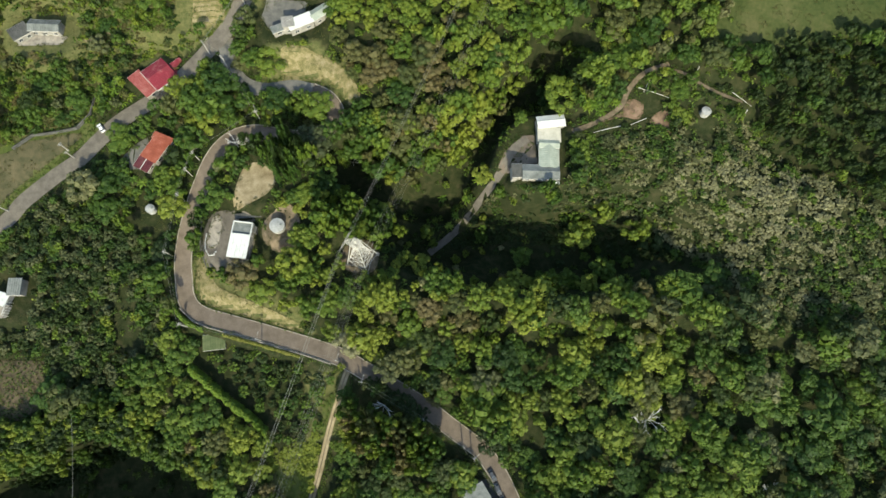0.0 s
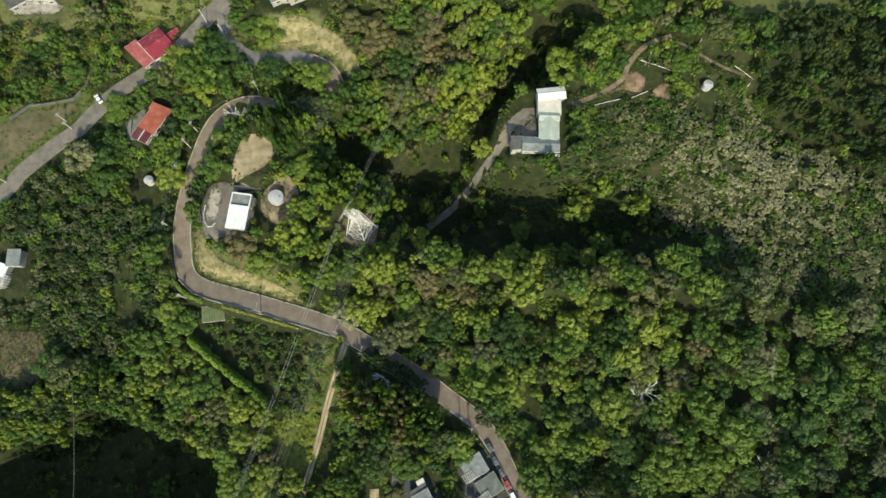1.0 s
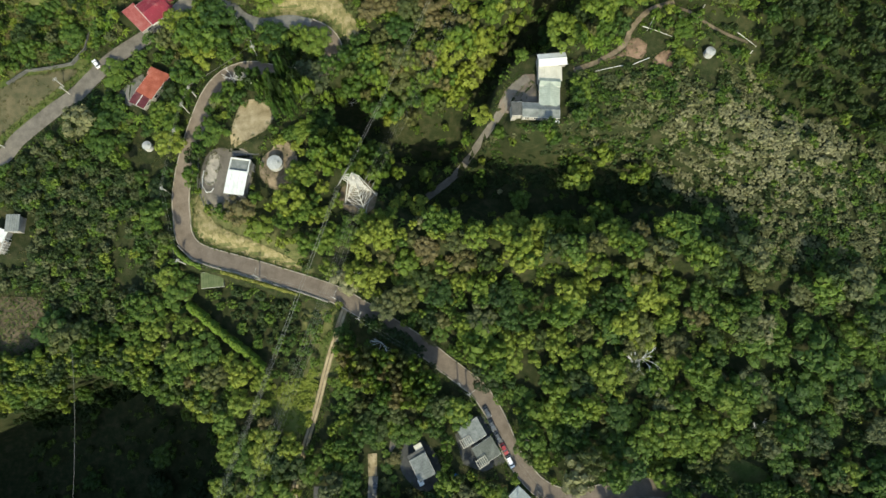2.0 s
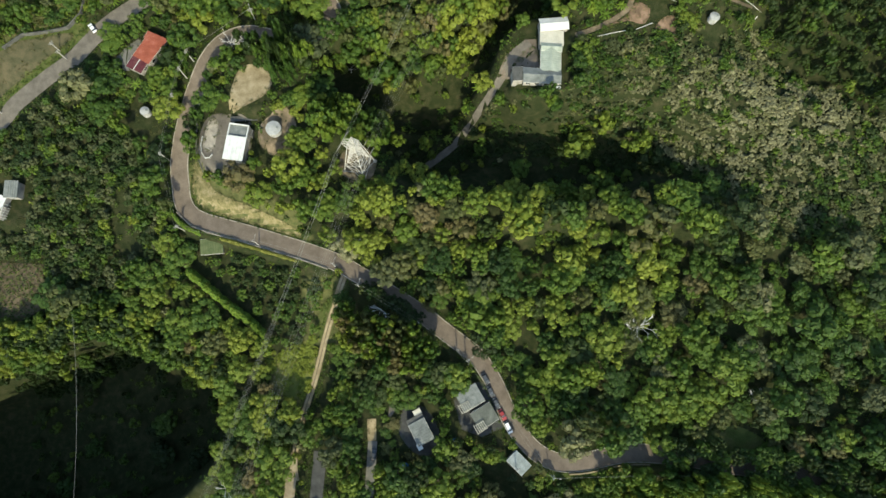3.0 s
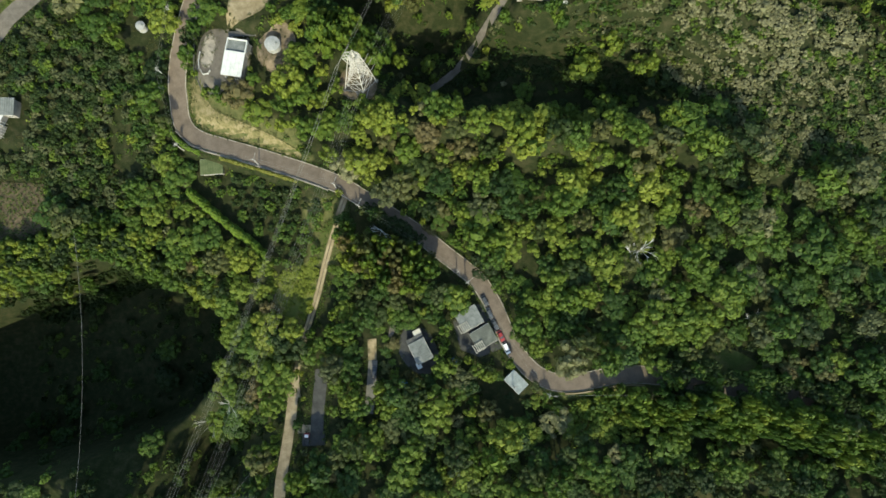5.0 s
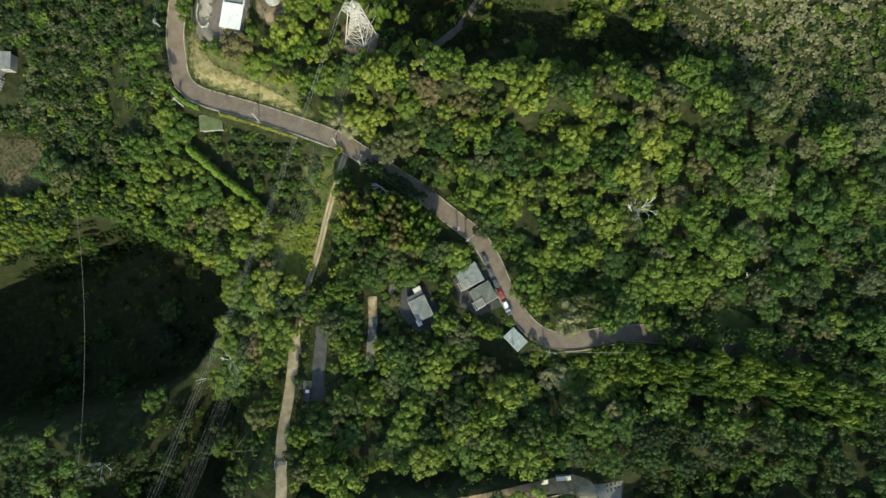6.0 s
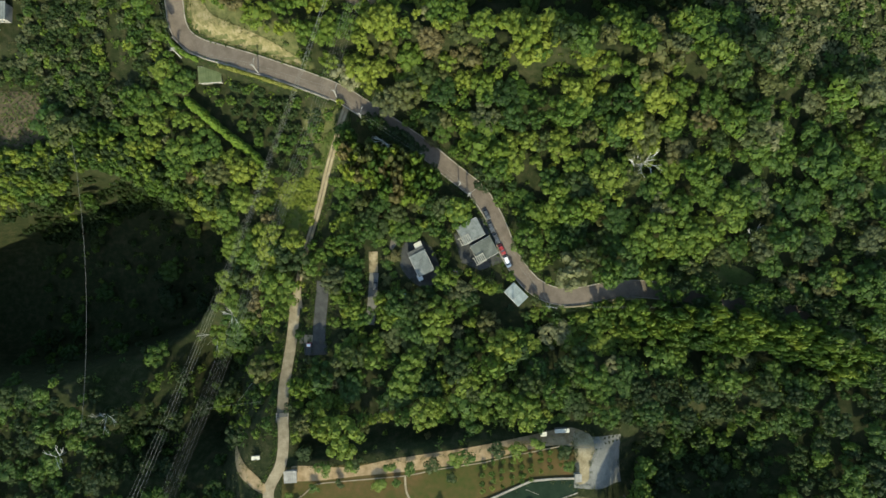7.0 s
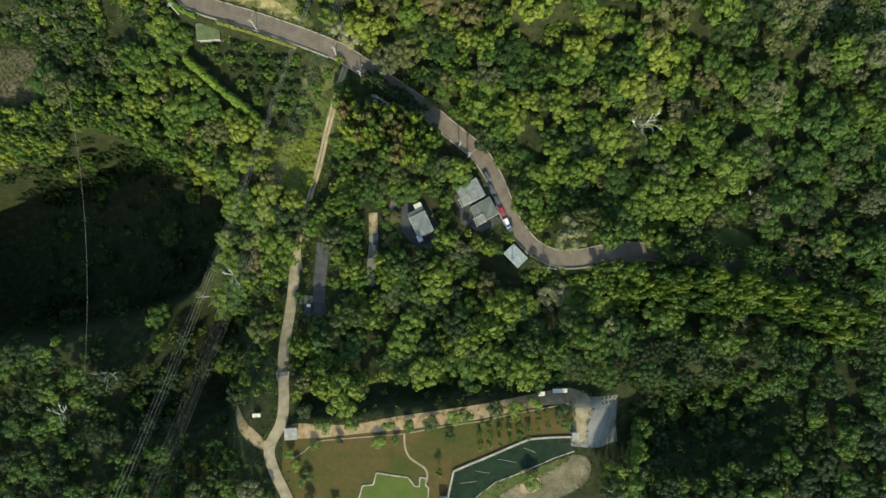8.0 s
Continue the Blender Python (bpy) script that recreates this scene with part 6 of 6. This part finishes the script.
# the three trees 14 m and taller are added only to shade the hairpin
for x, y, r, h in ((-54, 110.5, 3.2, 6.5), (-50, 111.5, 3.6, 7.5), (-46, 110, 3.4, 7.0), (-42.5, 112.5, 2.6, 6.0), (-41.5, 107.5, 2.4, 6.0), (-58, 111.5, 2.6, 5.5), (-31, 84, 3.2, 9.0), (-40, 89, 3.0, 18.0), (-35, 91, 2.8, 17.0), (-30, 94, 2.6, 14.0), (-6.4, 66, 3.4, 11.0), (4.6, 67, 4.0, 12.0), (7.5, 63, 2.6, 9.0), (-11, 71, 3.0, 9.0)):
    woods["broad"].append((x, y, ground(x, y), r, h, 0.55, rng.uniform(0, 6.28), int(rng.integers(0, 1000)), MID))

NAMES = {"broad": ("woodland", "dense green broadleaf trees covering the hillside"), "dark": ("dark_woodland", "dark green small trees in dense stands, some darkened to stand for shade"),
         "pale": ("shrubland", "pale olive flowering shrubs and small grey-green trees"), "brown": ("dry_woodland", "brownish green trees with drying leaves")}
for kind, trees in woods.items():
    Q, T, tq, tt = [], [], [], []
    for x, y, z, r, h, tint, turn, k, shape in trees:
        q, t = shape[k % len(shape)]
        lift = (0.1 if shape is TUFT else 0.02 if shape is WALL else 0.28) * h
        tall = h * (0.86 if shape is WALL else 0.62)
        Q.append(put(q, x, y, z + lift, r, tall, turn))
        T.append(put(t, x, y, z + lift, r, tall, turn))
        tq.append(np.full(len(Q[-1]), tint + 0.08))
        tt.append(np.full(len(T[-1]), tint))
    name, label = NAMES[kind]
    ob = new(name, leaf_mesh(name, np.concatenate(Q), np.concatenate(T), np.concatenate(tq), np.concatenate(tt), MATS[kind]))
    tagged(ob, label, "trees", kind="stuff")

# bushes and undergrowth between the trees and along the open edges
Q, tq = [], []
for k in range(9000):
    x, y = rng.uniform(-192, 192), rng.uniform(-172, 172) if k < 5600 else rng.uniform(70, 172)
    near = way_distance(x, y)
    if near < 0.7 or any(inside(x, y, o) for o in OPEN) or (inside(x, y, SHRUBS) and k % 3) or (k % 3 and (noise.noise((x / 10.0, y / 10.0, 33.0)) < -0.36 or any(inside(x, y, o) for o in VOIDS))):
        continue
    r = rng.uniform(0.8, 2.3) * (0.6 if near < 3 else 1.0)
    q, t = LOW[k % len(LOW)]
    z, turn = ground(x, y), rng.uniform(0, 6.28)
    tint = min(0.95, max(0.0, 0.45 + 0.5 * noise.noise((x / 15.0, y / 15.0, 1.0)) + rng.normal(0, 0.12)))
    Q.append(put(q, x, y, z - 0.1, r, r, turn))
    tq.append(np.full(len(q), tint))
ob = new("undergrowth", leaf_mesh("undergrowth", np.concatenate(Q), np.zeros((0, 3, 3)), np.concatenate(tq), np.zeros(0), LEAF))
tagged(ob, "low green bushes and weeds between the trees", "bushes", kind="stuff")

# weeds and tufts on the open banks, yards' edges and fields
BARE = [OPEN[2], OPEN[3], OPEN[5], OPEN[14], OPEN[15], OPEN[16], OPEN[19], OPEN[21], OPEN[22], OPEN[25], OPEN[27], OPEN[29], OPEN[0], OPEN[1], OPEN[4], OPEN[9], OPEN[10], OPEN[11]]
Q, tq = [], []
for o in BARE:
    xs, ys = [p[0] for p in o], [p[1] for p in o]
    for k in range(int((max(xs) - min(xs)) * (max(ys) - min(ys)) * 0.55)):
        x, y = rng.uniform(min(xs), max(xs)), rng.uniform(min(ys), max(ys))
        edge = noise.noise((x / 5.0, y / 5.0, 14.0))
        if not inside(x, y, o) or way_distance(x, y) < 0.4 or edge < 0.0 or any(math.hypot(x - px_, y - py_) < r_ * 0.8 for px_, py_, r_, _ in PADS[:12]):
            continue
        q, t = LOW[k % len(LOW)]
        r = rng.uniform(0.25, 0.8)
        Q.append(put(q[::2], x, y, ground(x, y), r, r * 0.9, rng.uniform(0, 6.28)))
        tq.append(np.full(len(Q[-1]), min(0.95, max(0.0, 0.55 + edge * 0.5))))
for pts in EDGES:
    for a, b in zip(pts, pts[1:] + pts[:1]):
        for k in range(int((b - a).length * 1.6) + 1):
            p = a.lerp(b, rng.uniform())
            x, y = p[0] + rng.normal(0, 0.5), p[1] + rng.normal(0, 0.5)
            if way_distance(x, y) < 0.3 or rng.uniform() < 0.25:
                continue
            q, t = LOW[k % len(LOW)]
            r = rng.uniform(0.3, 0.95)
            Q.append(put(q[::2], x, y, ground(x, y), r, r * 0.8, rng.uniform(0, 6.28)))
            tq.append(np.full(len(Q[-1]), rng.uniform(0.1, 0.7)))
ob = new("weeds", leaf_mesh("weeds", np.concatenate(Q), np.zeros((0, 3, 3)), np.concatenate(tq), np.zeros(0), BROWNLEAF))
tagged(ob, "olive weeds and grass tufts on the open ground", "weeds", kind="stuff")

# banana plants
fronds = np.random.default_rng(17)
FROND = [frond_plant(fronds, 9, 2.6, 0.75, 0.32) for _ in range(4)]
spots = [(-132 + 3.2 * (i % 5) + fronds.uniform(-1, 1), 119 + 3.0 * (i // 5) + fronds.uniform(-1, 1)) for i in range(14)]
spots += [(66 + 2.8 * (i % 5) + fronds.uniform(-1, 1), 105 + 2.6 * (i // 5) + fronds.uniform(-1, 1)) for i in range(13)]
spots += [(-112, 84), (-108, 82), (-104, 80), (-116, 86), (18, 76), (22, 80), (26, 84), (15, 72), (30, 70), (12, 84)]
for i, (x, y) in enumerate(spots):
    if way_distance(x, y) < 1.0 or inside(x, y, OPEN[0]) or inside(x, y, OPEN[1]) or inside(x, y, OPEN[4]):
        continue
    plant = thing("banana_plant", x, y, ground(x, y), 37 * i, "light green banana plant with long arching leaves", "banana plant", "banana plants")
    q = FROND[i % 4]
    leaves = new("leaves", leaf_mesh("leaves", q, np.zeros((0, 3, 3)), np.full(len(q), 0.2 + 0.15 * (i % 5)), np.zeros(0), LIMELEAF))
    leaves.parent, leaves.location = plant, (0, 0, 2.2)
    part("stem", tube(bmesh.new(), (0, 0, -0.2), (0, 0, 2.4), 0.16, 0.1, 7), GRASS, plant)

# grass and weeds along every road edge
Q, tq = [], []
for line, half in WAYS:
    for i in range(0, len(line) - 1):
        t = (line[i + 1] - line[i]).normalized()
        for s in (-1, 1):
            for k in range(3):
                o = half + 0.35 + abs(rng.normal(0, 1.0))
                x, y = line[i].x + s * t.y * o + rng.normal(0, 0.3), line[i].y - s * t.x * o + rng.normal(0, 0.3)
                if way_distance(x, y) < 0.25 or any(inside(x, y, p) for p in (OPEN[13], OPEN[2])) or rng.uniform() < 0.2:
                    continue
                q, _ = LOW[int(rng.integers(0, len(LOW)))]
                r = rng.uniform(0.35, 1.0)
                Q.append(put(q[::2], x, y, ground(x, y) - 0.05, r, r * 0.9, rng.uniform(0, 6.28)))
                tq.append(np.full(len(Q[-1]), min(0.9, max(0.05, 0.5 + 0.5 * noise.noise((x / 9.0, y / 9.0, 2.0)) + rng.normal(0, 0.15)))))
ob = new("verge_weeds", leaf_mesh("verge_weeds", np.concatenate(Q), np.zeros((0, 3, 3)), np.concatenate(tq), np.zeros(0), LEAF))
tagged(ob, "green grass and weeds along the road edges", "weeds", kind="stuff")

# ---- hedges ----
hedge([(-90, 10), (-84, 5.5), (-78, 0.5), (-71, -5), (-64, -10), (-58, -15.5)], 1.8, 6.0, LIMELEAF, "tall bright lime-green hedge row casting a deep shadow", 3, 44, 0.55)
hedge(beside(MAIN, -93, -82, 5.2, 4), 0.9, 1.8, LIMELEAF, "green hedge below the road parapet", 4)
hedge(beside(MAIN, -76, -40, 4.9), 0.6, 1.3, YELLOWLEAF, "yellow-green flowering hedge below the road parapet", 5)


# ---- young trees of the park ----
def park_tree(x, y, r, h, mat, k):
    q, t = (MID if h > 8 else ROUND if r > 1.2 else SMALL)[k % 7]
    r = r * 1.4
    tree = thing("tree", x, y, ground(x, y), 47 * k, "tall leafy tree shading the concrete forecourt" if h > 8 else "young round green park tree beside the sandy path", "tree", "tall park trees" if h > 8 else "young park trees")
    crown = new("crown", leaf_mesh("crown", q, t, np.full(len(q), 0.45 + 0.1 * (k % 4)), np.full(len(t), 0.4 + 0.1 * (k % 4)), mat))
    crown.parent, crown.location, crown.scale = tree, (0, 0, h * 0.4), (r, r, h * 0.55)
    stem = new("trunk", TRUNK)
    stem.parent, stem.scale = tree, (h * 0.6, h * 0.6, h * 0.9)


k = 0
for x, y, r, h in ((-38.5, -127, 2.9, 4.6), (-30.5, -130.5, 2.9, 4.4), (-20.5, -130.0, 2.4, 4.6), (-18.5, -128.2, 2.2, 4.0), (-5.6, -129.6, 2.0, 3.8), (2.0, -129.8, 2.1, 4.0), (9.8, -128.0, 2.6, 4.2), (19.5, -126.0, 2.8, 4.4),
                   (24, -124.5, 2.6, 4.6), (34, -121.6, 3.0, 5.0), (42.6, -121.0, 2.6, 4.2), (50, -119.2, 2.4, 4.2), (60, -122, 2.4, 4.0), (61.6, -126.6, 2.0, 3.4), (49.2, -149.4, 3.1, 4.6),
                   (-36.5, -150.5, 2.2, 2.2), (-26, -160, 1.8, 2.0), (-34, -138.6, 1.7, 2.4), (-24.6, -136.5, 1.6, 2.6), (-9.6, -136.6, 2.3, 3.0), (-3, -135.2, 1.5, 2.6), (17.6, -133, 1.8, 3.0), (14.2, -146.5, 1.3, 4.6),
                   (79, -143.5, 3.6, 12), (82, -142.5, 4.0, 13.5), (87, -141.5, 3.8, 13), (91, -137, 3.6, 12), (78, -149, 4.0, 13), (86, -148, 4.0, 13), (94, -130, 3.4, 10), (90, -145, 3.4, 10),
                   (-41, -147, 1.8, 2.6), (-38.5, -153, 1.8, 2.8), (-35.5, -159, 1.8, 2.8), (-43.5, -142, 1.7, 2.8)):
    park_tree(x, y, r, h, LEAF if k % 3 else DARKLEAF, k)
    k += 1
sap = np.random.default_rng(21)
for j in range(4):
    for i in range(9):
        x, y = 30 + i * 3.6 + sap.uniform(-0.5, 0.5), -128.5 - j * 3.0 + i * 0.95 + sap.uniform(-0.5, 0.5)
        if y > -138.8 + (x - 36) * 0.47 and y < -125 + (x - 34) * 0.2:
            park_tree(x, y, sap.uniform(0.6, 1.0), sap.uniform(1.6, 3.0), LEAF, k)
            k += 1
# planted rows
rows = np.random.default_rng(31)
Q, tq = [], []
for j in range(14):
    for i in range(20):
        x, y = -192 + j * 2.9 + i * 1.1, 16 - i * 1.3 + rows.uniform(-0.25, 0.25)
        if inside(x, y, [(-180, 15), (-154, 14), (-152, -3), (-164, -10), (-180, -10)]):
            q, t = LOW[(i + j) % len(LOW)]
            r = rows.uniform(0.85, 1.25)
            Q.append(put(q, x, y, ground(x, y), r, r * 1.3, rows.uniform(0, 6)))
            tq.append(np.full(len(q), rows.uniform(0.2, 0.6)))
for j in range(7):
    for i in range(16):
        x, y = -91 + i * 0.85, 147 + j * 1.8
        q, t = LOW[(i + j) % len(LOW)]
        Q.append(put(q, x, y, ground(x, y), 0.45, 0.4, rows.uniform(0, 6)))
        tq.append(np.full(len(q), rows.uniform(0.3, 0.7)))
ob = new("crop_rows", leaf_mesh("crop_rows", np.concatenate(Q), np.zeros((0, 3, 3)), np.concatenate(tq), np.zeros(0), LEAF))
tagged(ob, "rows of small green crop plants on the fields", "crops", kind="stuff")
